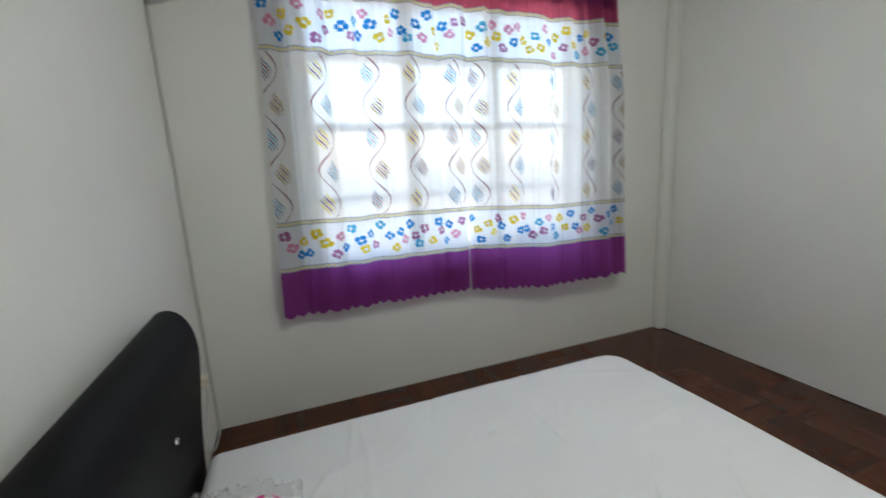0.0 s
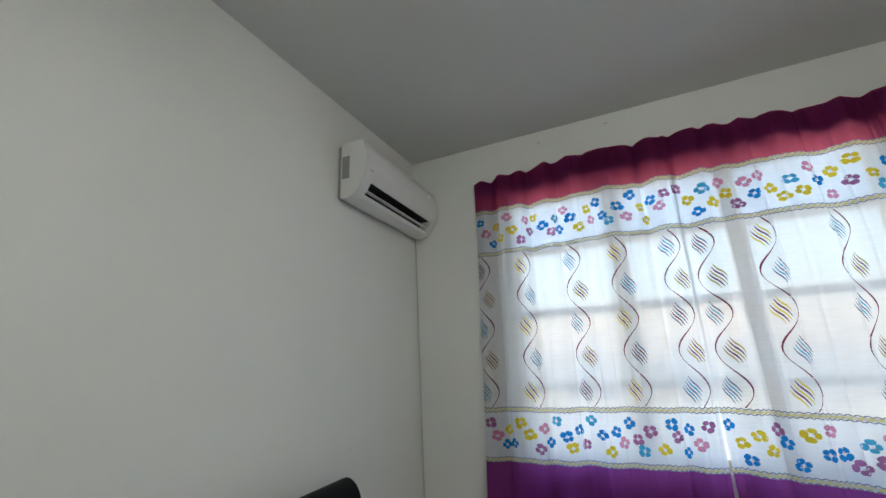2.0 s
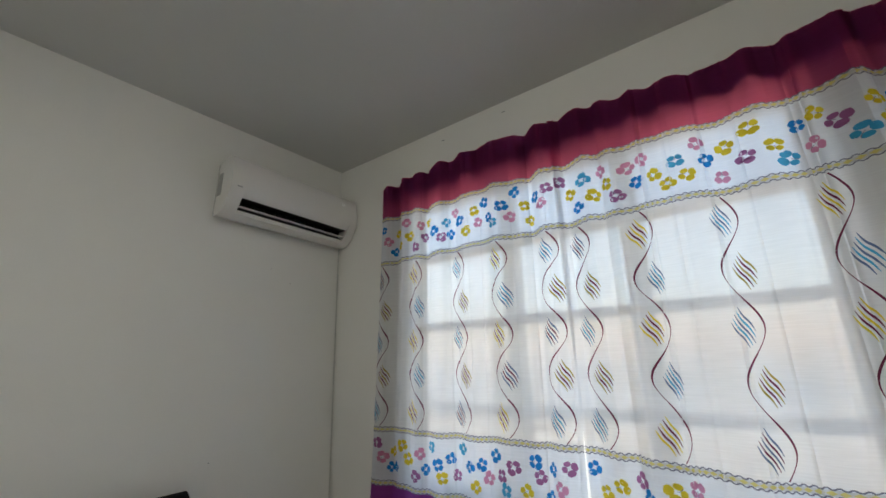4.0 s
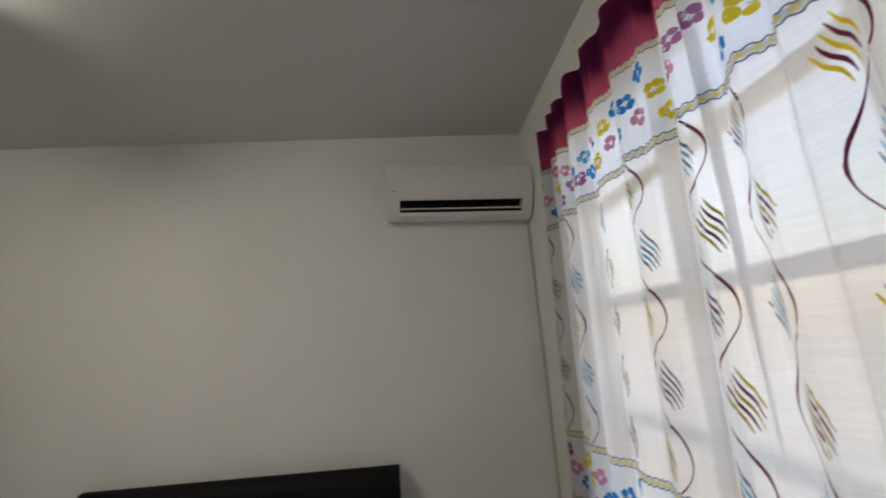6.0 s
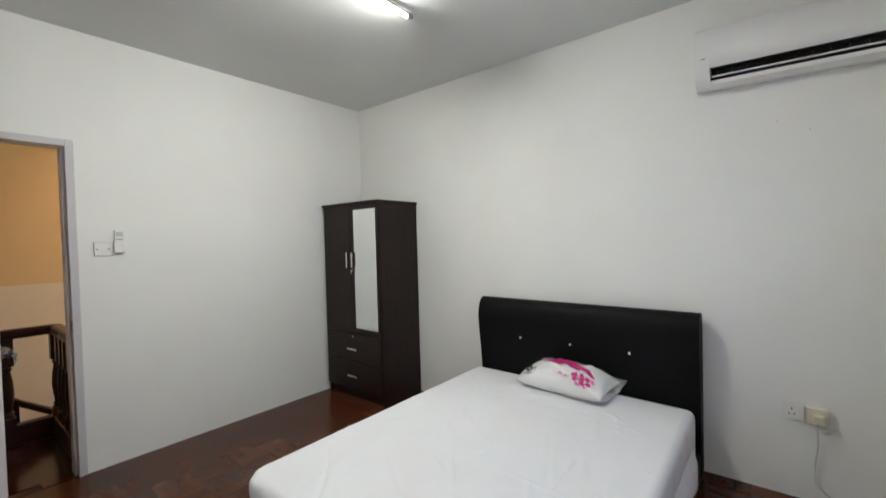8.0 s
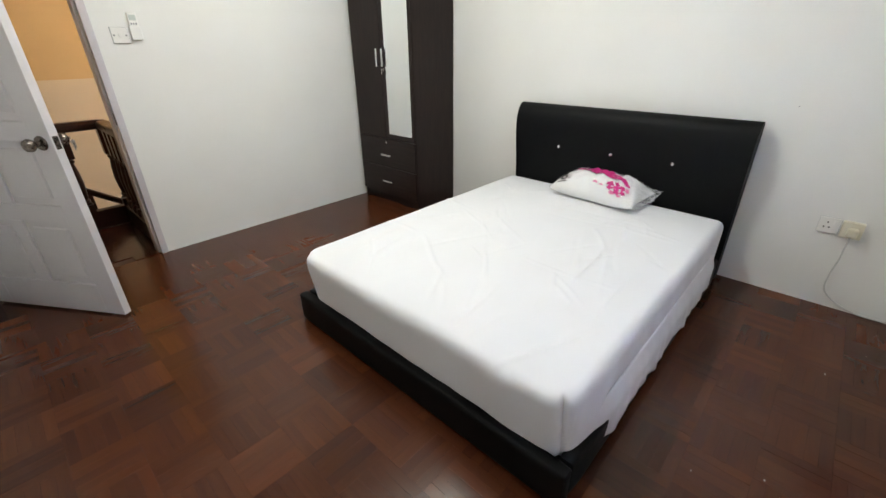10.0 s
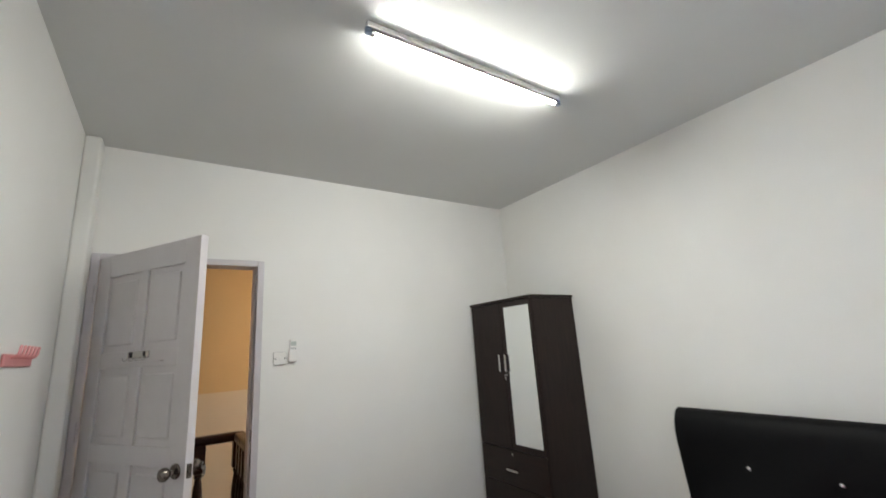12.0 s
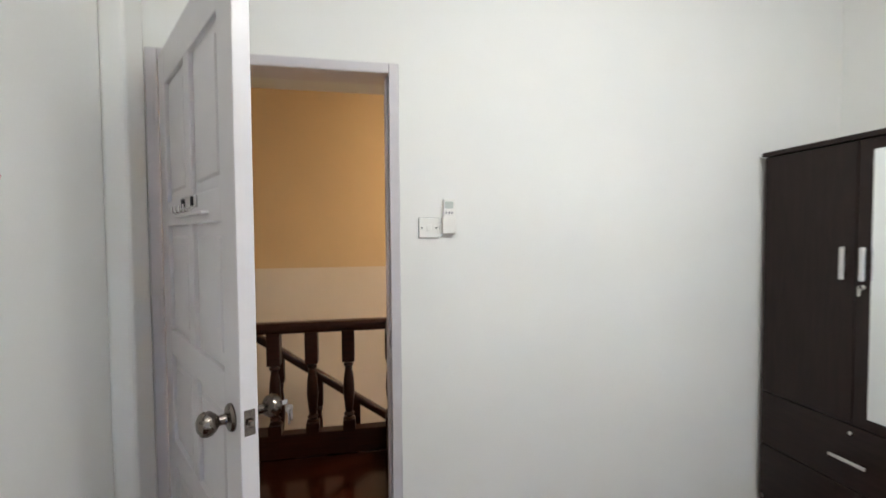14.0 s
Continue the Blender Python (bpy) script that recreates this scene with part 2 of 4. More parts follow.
M_HOUSE_WIN = material("neighbour_glass", (0.25, 0.38, 0.50), 0.1)
M_HOUSE_TRIM = material("neighbour_trim", (0.62, 0.61, 0.60), 0.7)
C_SHEER = cloth("sheer_fabric", (0.80, 0.79, 0.80), (0.83, 0.84, 0.86), 0.105)
C_DENSE = cloth("printed_white_fabric", (0.78, 0.78, 0.80), (0.74, 0.79, 0.86), 0.08)
C_PURPLE = cloth("plum_heading_fabric", (0.19, 0.030, 0.145), (0.72, 0.15, 0.23), 0.02)
C_HEM = cloth("violet_hem_fabric", (0.25, 0.05, 0.24), (0.38, 0.09, 0.38), 0.02)
C_CASE = cloth("plum_casing_fabric", (0.17, 0.03, 0.14), (0.06, 0.012, 0.045), 0.0)
C_PALE = cloth("pale_yellow_braid", (0.84, 0.72, 0.22), (0.96, 0.86, 0.34), 0.25)
C_YELLOW = cloth("yellow_print", (0.76, 0.58, 0.04), (0.90, 0.70, 0.07), 0.14)
C_BLUE = cloth("blue_print", (0.015, 0.19, 0.52), (0.03, 0.34, 0.80), 0.15)
C_TEAL = cloth("teal_print", (0.05, 0.34, 0.56), (0.10, 0.52, 0.80), 0.15)
C_PLUM = cloth("plum_print", (0.30, 0.09, 0.24), (0.50, 0.22, 0.42), 0.12)
C_ROSE = cloth("rose_print_cloth", (0.62, 0.18, 0.34), (0.86, 0.42, 0.58), 0.18)
C_GREY = cloth("grey_stitch", (0.16, 0.16, 0.20), (0.28, 0.28, 0.36), 0.04)
C_WHITEDOT = cloth("white_print", (0.84, 0.84, 0.82), (0.93, 0.93, 0.92), 0.35)
C_STEM = cloth("plum_stitch", (0.16, 0.03, 0.07), (0.20, 0.035, 0.08), 0.0)
C_OLIVE = cloth("olive_stitch", (0.42, 0.32, 0.08), (0.42, 0.30, 0.05), 0.0)
C_SLATE = cloth("slate_stitch", (0.12, 0.18, 0.32), (0.13, 0.18, 0.32), 0.0)


# ---- mesh helpers ----
def to_mesh(name, bm, mats, smooth=False, angle=0.6):
    me = bpy.data.meshes.new(name)
    bmesh.ops.recalc_face_normals(bm, faces=bm.faces[:]) if not smooth == "keep" else None
    if smooth:
        for f in bm.faces:
            f.smooth = True
        for e in bm.edges:
            if len(e.link_faces) == 2 and e.calc_face_angle(0) > angle:
                e.smooth = False
    bm.to_mesh(me)
    bm.free()
    for m in mats if isinstance(mats, (list, tuple)) else [mats]:
        me.materials.append(m)
    return me


def part(name, bm, mats, parent, label="", smooth=False):
    ob = new(name, to_mesh(name, bm, mats, smooth))
    ob.parent = parent
    if label:
        tagged(ob, label)
    return ob


def thing(name, label, category, group="", kind="", at=(0, 0, 0)):
    ob = new(name)
    ob.empty_display_size = 0.1
    ob.location = at
    return tagged(ob, label, category, group, kind)


def structure(name, bm, mats, label, category, smooth=False):
    return tagged(new(name, to_mesh(name, bm, mats, smooth)), label, category, kind="structure")


def box(bm, x0, x1, y0, y1, z0, z1, bevel=0.0, seg=2, mat=0):
    r = bmesh.ops.create_cube(bm, size=1)
    vs = r["verts"]
    for v in vs:
        v.co = ((x0 + x1) / 2 + v.co.x * (x1 - x0), (y0 + y1) / 2 + v.co.y * (y1 - y0), (z0 + z1) / 2 + v.co.z * (z1 - z0))
    fs = {f for v in vs for f in v.link_faces}
    for f in fs:
        f.material_index = mat
    if bevel:
        es = list({e for v in vs for e in v.link_edges})
        bmesh.ops.bevel(bm, geom=es, offset=bevel, segments=seg, affect="EDGES", profile=0.5)
    return bm


def boxed(*a, **k):
    return box(bmesh.new(), *a, **k)


def round_box(x0, x1, y0, y1, z0, z1, r, cuts):
    """A box with round edges on an even grid, to be shaped further."""
    bm = bmesh.new()
    lo, hi = Vector((x0, y0, z0)), Vector((x1, y1, z1))
    cnt = cuts
    for ax in range(3):
        a, b = [i for i in range(3) if i != ax]
        for side in (lo, hi):
            grid = []
            for i in range(cnt[a] + 1):
                row = []
                for j in range(cnt[b] + 1):
                    p = Vector()
                    p[ax] = side[ax]
                    p[a] = lo[a] + (hi[a] - lo[a]) * i / cnt[a]
                    p[b] = lo[b] + (hi[b] - lo[b]) * j / cnt[b]
                    row.append(bm.verts.new(p))
                grid.append(row)
            for i in range(cnt[a]):
                for j in range(cnt[b]):
                    bm.faces.new((grid[i][j], grid[i + 1][j], grid[i + 1][j + 1], grid[i][j + 1]))
    bmesh.ops.remove_doubles(bm, verts=bm.verts[:], dist=1e-5)
    for v in bm.verts:
        q = Vector([min(max(v.co[i], lo[i] + r), hi[i] - r) for i in range(3)])
        d = v.co - q
        if d.length > 1e-9:
            v.co = q + d.normalized() * min(r, d.length if sum(abs(c) > 1e-6 for c in d) == 1 else r)
    return bm


def lathe(bm, prof, seg=16, at=(0, 0, 0), axis="z"):
    rings = []
    for r, h in prof:
        ring = []
        for k in range(seg):
            a = 2 * math.pi * k / seg
            c, s = r * math.cos(a), r * math.sin(a)
            co = {"z": (c, s, h), "x": (h, c, s), "y": (s, h, c)}[axis]
            ring.append(bm.verts.new(Vector(at) + Vector(co)))
        rings.append(ring)
    for a, b in zip(rings, rings[1:]):
        for k in range(seg):
            bm.faces.new((a[k], a[(k + 1) % seg], b[(k + 1) % seg], b[k]))
    bm.faces.new(rings[0][::-1]), bm.faces.new(rings[-1])
    return bm


def pipe(bm, pts, r, seg=8):
    pts = [Vector(p) for p in pts]
    rings = []
    for i, p in enumerate(pts):
        d = (pts[min(i + 1, len(pts) - 1)] - pts[max(i - 1, 0)]).normalized()
        u = d.orthogonal().normalized() if i == 0 else (u - d * u.dot(d)).normalized()
        w = d.cross(u)
        rings.append([bm.verts.new(p + r * (u * math.cos(2 * math.pi * k / seg) + w * math.sin(2 * math.pi * k / seg))) for k in range(seg)])
    for a, b in zip(rings, rings[1:]):
        for k in range(seg):
            bm.faces.new((a[k], a[(k + 1) % seg], b[(k + 1) % seg], b[k]))
    bm.faces.new(rings[0][::-1]), bm.faces.new(rings[-1])
    return bm


def spline(pts, n=8):
    """A smooth line through the points."""
    P = [Vector(p) for p in pts]
    P = [2 * P[0] - P[1]] + P + [2 * P[-1] - P[-2]]
    out = []
    for a, b, c, d in zip(P, P[1:], P[2:], P[3:]):
        for k in range(n):
            t = k / n
            out.append(0.5 * (2 * b + (c - a) * t + (2 * a - 5 * b + 4 * c - d) * t * t + (3 * b - a - 3 * c + d) * t ** 3))
    return out + [P[-2]]


def extrude_profile(prof, y0, y1, n=1):
    """A closed outline in x and z, drawn out along y."""
    bm = bmesh.new()
    rows = [[bm.verts.new((x, y0 + (y1 - y0) * k / n, z)) for x, z in prof] for k in range(n + 1)]
    for a, b in zip(rows, rows[1:]):
        for i in range(len(prof)):
            j = (i + 1) % len(prof)
            bm.faces.new((a[i], a[j], b[j], b[i]))
    bm.faces.new(rows[0]), bm.faces.new(rows[-1][::-1])
    return bm


def text_mesh(word, size):
    cu = bpy.data.curves.new("digits", "FONT")
    cu.body, cu.size, cu.extrude = word, size, 0.0004
    ob = bpy.data.objects.new("digits", cu)
    scene.collection.objects.link(ob)
    me = bpy.data.meshes.new_from_object(ob.evaluated_get(bpy.context.evaluated_depsgraph_get()))
    bm = bmesh.new()
    bm.from_mesh(me)
    bpy.data.objects.remove(ob)
    return bm


# ---- room ----
LX, LY, H, T = 3.33, 3.90, 2.80, 0.12
WX0, WX1, WZ0, WZ1 = 0.66, 2.44, 0.86, 2.37      # window opening
DX0, DX1, DZ = 2.294, 3.245, 2.108                  # door opening, outside of its frame

structure("wall_west", boxed(-T, 0, -T, LY + T, 0, H), M_WALL, "off-white painted plaster wall behind the bed", "wall")
structure("wall_east", boxed(LX, LX + T, -T, LY + T, 0, H), M_WALL, "off-white painted plaster wall", "wall")
bm = bmesh.new()
box(bm, 0, WX0, LY, LY + T, 0, H), box(bm, WX1, LX, LY, LY + T, 0, H)
box(bm, WX0, WX1, LY, LY + T, 0, WZ0), box(bm, WX0, WX1, LY, LY + T, WZ1, H)
structure("wall_north", bm, M_WALL, "off-white painted wall with the window", "wall")
bm = bmesh.new()
box(bm, 0, DX0, -T, 0, 0, H), box(bm, DX1, LX, -T, 0, 0, H), box(bm, DX0, DX1, -T, 0, DZ, H)
structure("wall_south", bm, M_WALL, "off-white painted wall with the door", "wall")
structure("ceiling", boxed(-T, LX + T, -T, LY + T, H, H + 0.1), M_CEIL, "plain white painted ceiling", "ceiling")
structure("floor", boxed(-T, LX + T, -T, LY + T, -0.12, -0.009), M_SUB, "dark red-brown parquet floor of worn glossy strips", "floor")
bm = boxed(LX - 0.082, LX + 0.001, -0.001, 0.135, 0, H - 0.001, 0.016, 3)
structure("trim_1", bm, M_WALL, "white painted boxed-in pipe in the corner by the door", "trim")
bm = boxed(LX - 0.075, LX + 0.001, LY - 0.075, LY + 0.001, 0, H - 0.001, 0.02, 3)
structure("trim_2", bm, M_WALL, "white painted boxed-in pipe in the corner by the window", "trim")


# ---- window ----
win = tagged(thing("window_1", "beige-framed window with obscured glass panes in rows", "window"), kind="structure")
bm = bmesh.new()
fy0, fy1, fw = LY + 0.035, LY + 0.085, 0.045
box(bm, WX0, WX0 + fw, fy0, fy1, WZ0, WZ1, 0.004), box(bm, WX1 - fw, WX1, fy0, fy1, WZ0, WZ1, 0.004)
box(bm, WX0 + fw, WX1 - fw, fy0, fy1, WZ0, WZ0 + fw, 0.004), box(bm, WX0 + fw, WX1 - fw, fy0, fy1, WZ1 - fw, WZ1, 0.004)
part("window_frame", bm, M_ALU, win)
XS = [WX0 + fw + (WX1 - WX0 - 2 * fw) * k / 3 for k in range(4)]
ZS = [WZ0 + fw, 1.25, 1.655, 2.035, WZ1 - fw]
for x in XS[1:-1]:
    part("mullion", boxed(x - 0.042, x + 0.042, fy0 + 0.004, fy1 - 0.004, WZ0 + fw, WZ1 - fw, 0.004), M_ALU, win)
for i in range(3):
    for z in ZS[1:-1]:
        part("glazing_bar", boxed(XS[i] + (0.042 if i else 0), XS[i + 1] - (0.042 if i < 2 else 0), fy0 + 0.008, fy1 - 0.008, z - 0.023, z + 0.023, 0.004), M_ALU, win)
    for za, zb in zip(ZS, ZS[1:]):
        pane = part("pane", boxed(XS[i], XS[i + 1], fy0 + 0.022, fy0 + 0.027, za, zb), M_GLASS, win)
        pane.visible_shadow = False
part("window_sill", boxed(WX0 - 0.03, WX1 + 0.03, LY - 0.012, LY + 0.03, WZ0 - 0.03, WZ0 - 0.002, 0.004), M_WALL, win)


# ---- door ----
dr = tagged(thing("door_1", "lavender-grey panelled timber door standing open into the room", "door"), kind="structure")
bm = bmesh.new()
FW = 0.042
box(bm, DX0, DX0 + FW, -T - 0.01, 0.012, 0, DZ, 0.004), box(bm, DX1 - FW, DX1, -T - 0.01, 0.012, 0, DZ, 0.004)
box(bm, DX0 + FW, DX1 - FW, -T - 0.01, 0.012, DZ - FW, DZ, 0.004)
box(bm, DX0 + FW, DX0 + FW + 0.014, -T - 0.004, -0.034, 0, DZ - FW, 0.003), box(bm, DX1 - FW - 0.014, DX1 - FW, -T - 0.004, -0.034, 0, DZ - FW, 0.003)
part("door_frame", bm, M_FRAME, dr)
DW, DT, DH = 0.882, 0.04, 2.06
hinge = Vector((DX1 - FW - 0.003, 0.012, 0.012))
free = Vector((2.703, 0.782, 0.012))
ang = math.atan2(free.y - hinge.y, free.x - hinge.x)
leaf_m = Matrix.Translation(hinge) @ Matrix.Rotation(ang, 4, "Z")
# leaf runs along +x from the hinge; its face -y turns to the hinge side wall, +y to the opening
STILE, MID = 0.115, 0.065
ROWS = [(0.18, 0.545), (0.635, 0.955), (1.045, 1.42), (1.505, 1.93)]
bm = bmesh.new()
box(bm, 0.006, STILE, 0, DT, 0, DH, 0.003), box(bm, DW - STILE, DW, 0, DT, 0, DH, 0.003)
xa, xb = (DW - MID) / 2, (DW + MID) / 2
zs = [0] + [z for r in ROWS for z in r] + [DH]
for za, zb in zip(zs[::2], zs[1::2]):
    box(bm, STILE, DW - STILE, 0.0005, DT - 0.0005, za, zb, 0.003)
for za, zb in ROWS:
    box(bm, xa, xb, 0.001, DT - 0.001, za, zb, 0.003)
leaf = part("door_leaf", bm, M_DOOR, dr)
leaf.matrix_local = leaf_m
for za, zb in ROWS:
    for x0, x1 in ((STILE, xa), (xb, DW - STILE)):
        bm = boxed(x0, x1, 0.014, DT - 0.014, za, zb)
        box(bm, x0 + 0.035, x1 - 0.035, 0.006, DT - 0.006, za + 0.035, zb - 0.035, 0.007, 1)
        part("panel", bm, M_DOOR, leaf)
for z in (0.25, 1.05, 1.80):
    part("hinge", lathe(bmesh.new(), [(0.009, 0), (0.009, 0.10)], 12, (-0.003, -0.007, z)), M_FRAME, leaf, "painted butt hinge")
KX, KZ = DW - 0.06, 0.95
KNOB = [(0.033, 0), (0.034, 0.004), (0.030, 0.010), (0.013, 0.014), (0.012, 0.030), (0.020, 0.036), (0.028, 0.046), (0.030, 0.056), (0.026, 0.068), (0.014, 0.075), (0.002, 0.076)]
part("door_knob", lathe(bmesh.new(), [(r, -h) for r, h in KNOB], 20, (KX, 0, KZ), "y"), M_STEEL, leaf, "satin nickel round knob", True)
part("door_knob", lathe(bmesh.new(), [(r, DT + h) for r, h in KNOB], 20, (KX, 0, KZ), "y"), M_STEEL, leaf, "satin nickel round knob", True)
bm = boxed(DW - 0.001, DW + 0.002, 0.008, 0.032, KZ - 0.03, KZ + 0.03)
box(bm, DW + 0.001, DW + 0.012, 0.013, 0.027, KZ - 0.009, KZ + 0.009, 0.003)
part("strike_plate", boxed(DX0 + FW - 0.001, DX0 + FW + 0.0015, -0.030, 0.004, KZ - 0.035, KZ + 0.035), M_STEEL, dr)
part("latch_plate", bm, M_STEEL, leaf)
bm = boxed(KX - 0.001, KX + 0.001, DT + 0.07, DT + 0.094, KZ - 0.006, KZ + 0.006, 0.0005)
lathe(bm, [(0.011, -0.001), (0.011, 0.001)], 12, (KX, DT + 0.098, KZ - 0.02), "x")
box(bm, KX - 0.001, KX + 0.001, DT + 0.094, DT + 0.100, KZ - 0.062, KZ - 0.03)
box(bm, KX + 0.002, KX + 0.004, DT + 0.099, DT + 0.105, KZ - 0.052, KZ - 0.026)
part("key", bm, M_CHROME, leaf, "keys hanging in the lock")

# hook rack stuck on the door, on the side that faces the wall
rack = thing("hook_rack", "small chrome hook rack fixed on the panelled door", "hook rack")
rack.matrix_basis = leaf_m @ Matrix.Translation((0.465, 0, 1.465))
part("rail", boxed(-0.095, 0.085, -0.008, 0, 0.0, 0.036, 0.003), M_CHROME, rack)
part("shelf_lip", boxed(-0.13, 0.20, -0.020, 0, -0.022, -0.015, 0.002), M_DOOR, rack)
for x, h in ((-0.062, 0.011), (0.052, 0.005)):
    part("fixing", boxed(x - h, x + h, -0.012, -0.007, 0.006, 0.034, 0.002), M_BLACK, rack)
for k in range(4):
    x = -0.08 + 0.05 * k
    part("hook", pipe(bmesh.new(), spline([(x, -0.006, 0.006), (x, -0.020, -0.010), (x, -0.032, -0.008), (x, -0.034, 0.008)], 5), 0.0022), M_CHROME, rack, smooth=True)

# pink hook rail on the east wall
rail = thing("hook_rail", "pink plastic hook rail with a row of prongs on the wall", "hook rail")
rail.location = (LX, 0.0, 0.0)
part("backing", boxed(-0.010, 0, 0.562, 0.940, 1.466, 1.514, 0.006), M_PINK, rail)
for k in range(6):
    y = 0.600 + 0.053 * k
    part("prong", pipe(bmesh.new(), spline([(-0.008, y, 1.500), (-0.022, y, 1.504), (-0.030, y - 0.004, 1.515), (-0.032, y - 0.018, 1.546)], 5), 0.005), M_PINK, rail, smooth=True)

# switch and remote on the south wall
sw = thing("light_switch", "white square light switch on the wall by the door", "switch", at=(2.128, 0, 1.382))
# grey rim wider than the plate, drawn as its shadow line on the wall
part("shadow_rim", boxed(-0.0015, 0.0875, 0, 0.0035, -0.0015, 0.0875), M_ACGREY, sw)
part("plate", boxed(0, 0.086, 0.003, 0.011, 0, 0.086, 0.003), M_PLASTIC, sw)
part("rocker", boxed(0.033, 0.053, 0.010, 0.015, 0.030, 0.056, 0.002), M_PLASTIC, sw)
for x in (0.012, 0.074):
    part("screw", lathe(bmesh.new(), [(0.004, 0.006), (0.004, 0.0118)], 10, (x, 0, 0.043), "y"), M_BLACK, sw)
rc = thing("remote_control", "white remote control in its wall holder", "remote control", at=(2.055, 0, 1.399))
part("holder", boxed(0, 0.060, 0, 0.024, 0, 0.075, 0.004), M_PLASTIC, rc)
part("body", boxed(0.005, 0.055, 0.004, 0.021, 0.02, 0.150, 0.006, 3), M_PLASTIC, rc)
part("display", boxed(0.012, 0.048, 0.020, 0.0222, 0.108, 0.138), M_LCD, rc)
for k in range(3):
    part("button", boxed(0.013 + 0.013 * k, 0.021 + 0.013 * k, 0.0205, 0.0235, 0.085, 0.095, 0.001), M_GREYMARK, rc)

# ---- ceiling lamp ----
lamp = thing("tube_light", "lit white fluorescent tube on a slim ceiling batten", "tube light")
LXA, LXB, LYC, LZC = 1.030, 2.215, 1.730, 2.754
part("batten", boxed(LXA, LXB, LYC - 0.015, LYC + 0.015, 2.772, H, 0.004), M_PLASTIC, lamp)
for x, s in ((LXA, 1), (LXB, -1)):
    a, b = sorted((x - s * 0.004, x + s * 0.022))
    part("holder", boxed(a, b, LYC - 0.011, LYC + 0.011, LZC - 0.011, 2.775, 0.004), M_BLUECAP, lamp)
    part("end_cap", lathe(bmesh.new(), [(0.0135, x + s * 0.022), (0.0135, x + s * 0.040)], 16, (0, LYC, LZC), "x"), M_CHROME, lamp)
# upper faces made opaque to keep the glow off the ceiling, the lower ones glow
bm = lathe(bmesh.new(), [(0.0130, LXA + 0.040), (0.0130, LXB - 0.040)], 24, (0, LYC, LZC), "x")
for f in bm.faces:
    c = f.calc_center_median()
    f.material_index = 1 if c.z - LZC > -0.003 else 0
part("tube", bm, [M_TUBE, M_PLASTIC], lamp, "glowing white tube")

# ---- air conditioner ----
ac = thing("air_conditioner", "white split air conditioner with an open flap, high on the wall", "air conditioner")
ac.matrix_basis = Matrix.Translation((0, 3.060, 2.240)) @ Matrix.Rotation(radians(-1.4), 4, "X") @ Matrix.Diagonal((1, 1, 1.09, 1))
AW = 0.828
front = [(0.045, 0.0), (0.075, 0.004), (0.11, 0.018), (0.14, 0.040)]
prof = [(0.022, 0.004)] + front[:2] + [(0.105, 0.016), (0.112, 0.034), (0.070, 0.060), (0.070, 0.092), (0.148, 0.088), (0.172, 0.105), (0.185, 0.14), (0.184, 0.18), (0.175, 0.23), (0.163, 0.272), (0.150, 0.285), (0.022, 0.285)]
solid = [(0.022, 0.004), (0.045, 0.0), (0.075, 0.004), (0.108, 0.018), (0.140, 0.052), (0.160, 0.080), (0.178, 0.112), (0.185, 0.145), (0.184, 0.18), (0.175, 0.23), (0.163, 0.272), (0.150, 0.285), (0.022, 0.285)]
bm = extrude_profile(prof, 0.072, AW - 0.058)
for f in bm.faces:
    c = f.calc_center_median()
    f.material_index = 1 if c.x < 0.12 and 0.04 < c.z < 0.0915 else 0
part("casing", bm, [M_ACWHITE, M_BLACK], ac, smooth=True)
for y0, y1 in ((0, 0.072), (AW - 0.058, AW)):
    bm = extrude_profile(solid, y0, y1)
    part("end_cover", bm, M_ACWHITE, ac, smooth=True)
part("back_plate", boxed(0, 0.023, 0.006, AW - 0.006, 0.012, 0.278), M_ACGREY, ac)
part("side_vent", boxed(0.03, 0.075, -0.0025, 0.002, 0.10, 0.215, 0.002), M_ACGREY, ac)
part("outlet", boxed(0.071, 0.078, 0.074, AW - 0.060, 0.058, 0.092), M_BLACK, ac)
bm = boxed(0.108, 0.132, 0.078, AW - 0.064, 0.048, 0.052, 0.0015)
part("flap", bm, M_ACWHITE, ac)
for k in range(10):
    y = 0.10 + k * 0.066
    part("vane", boxed(0.076, 0.108, y, y + 0.003, 0.058, 0.088), M_BLACK, ac)
dg = text_mesh("24", 0.026)
dg.transform(Matrix.Translation((0.1795, AW - 0.125, 0.222)) @ Matrix.Rotation(radians(-10), 4, "Y") @ Matrix.Rotation(radians(90), 4, "Z") @ Matrix.Rotation(radians(90), 4, "X"))
part("display", dg, M_DIGIT, ac, "faint white temperature digits")
part("badge", boxed(0.1845, 0.1862, 0.030, 0.055, 0.125, 0.130), M_GREYMARK, ac)

# ---- socket, plug and cable ----
so = thing("wall_socket", "white three-pin wall socket low on the wall", "socket", at=(0, 3.437, 0.421))
# paler rim round the plate, again a shadow outline in solid grey
part("shadow_rim", boxed(0, 0.003, -0.0015, 0.0875, -0.0015, 0.0875), M_CABLE, so)
part("plate", boxed(0.0025, 0.0095, 0, 0.086, 0, 0.086, 0.003), M_PLASTIC, so)
part("rocker", boxed(0.008, 0.012, 0.060, 0.074, 0.050, 0.072, 0.002), M_PLASTIC, so)
for y, z in ((0.035, 0.058), (0.024, 0.032), (0.046, 0.032)):
    part("hole", boxed(0.0085, 0.0102, y - 0.0028, y + 0.0028, z - 0.0042, z + 0.0042), M_BLACK, so)
so2 = thing("wall_socket", "yellowed wall socket box beside the white socket", "socket", at=(0, 3.529, 0.419))
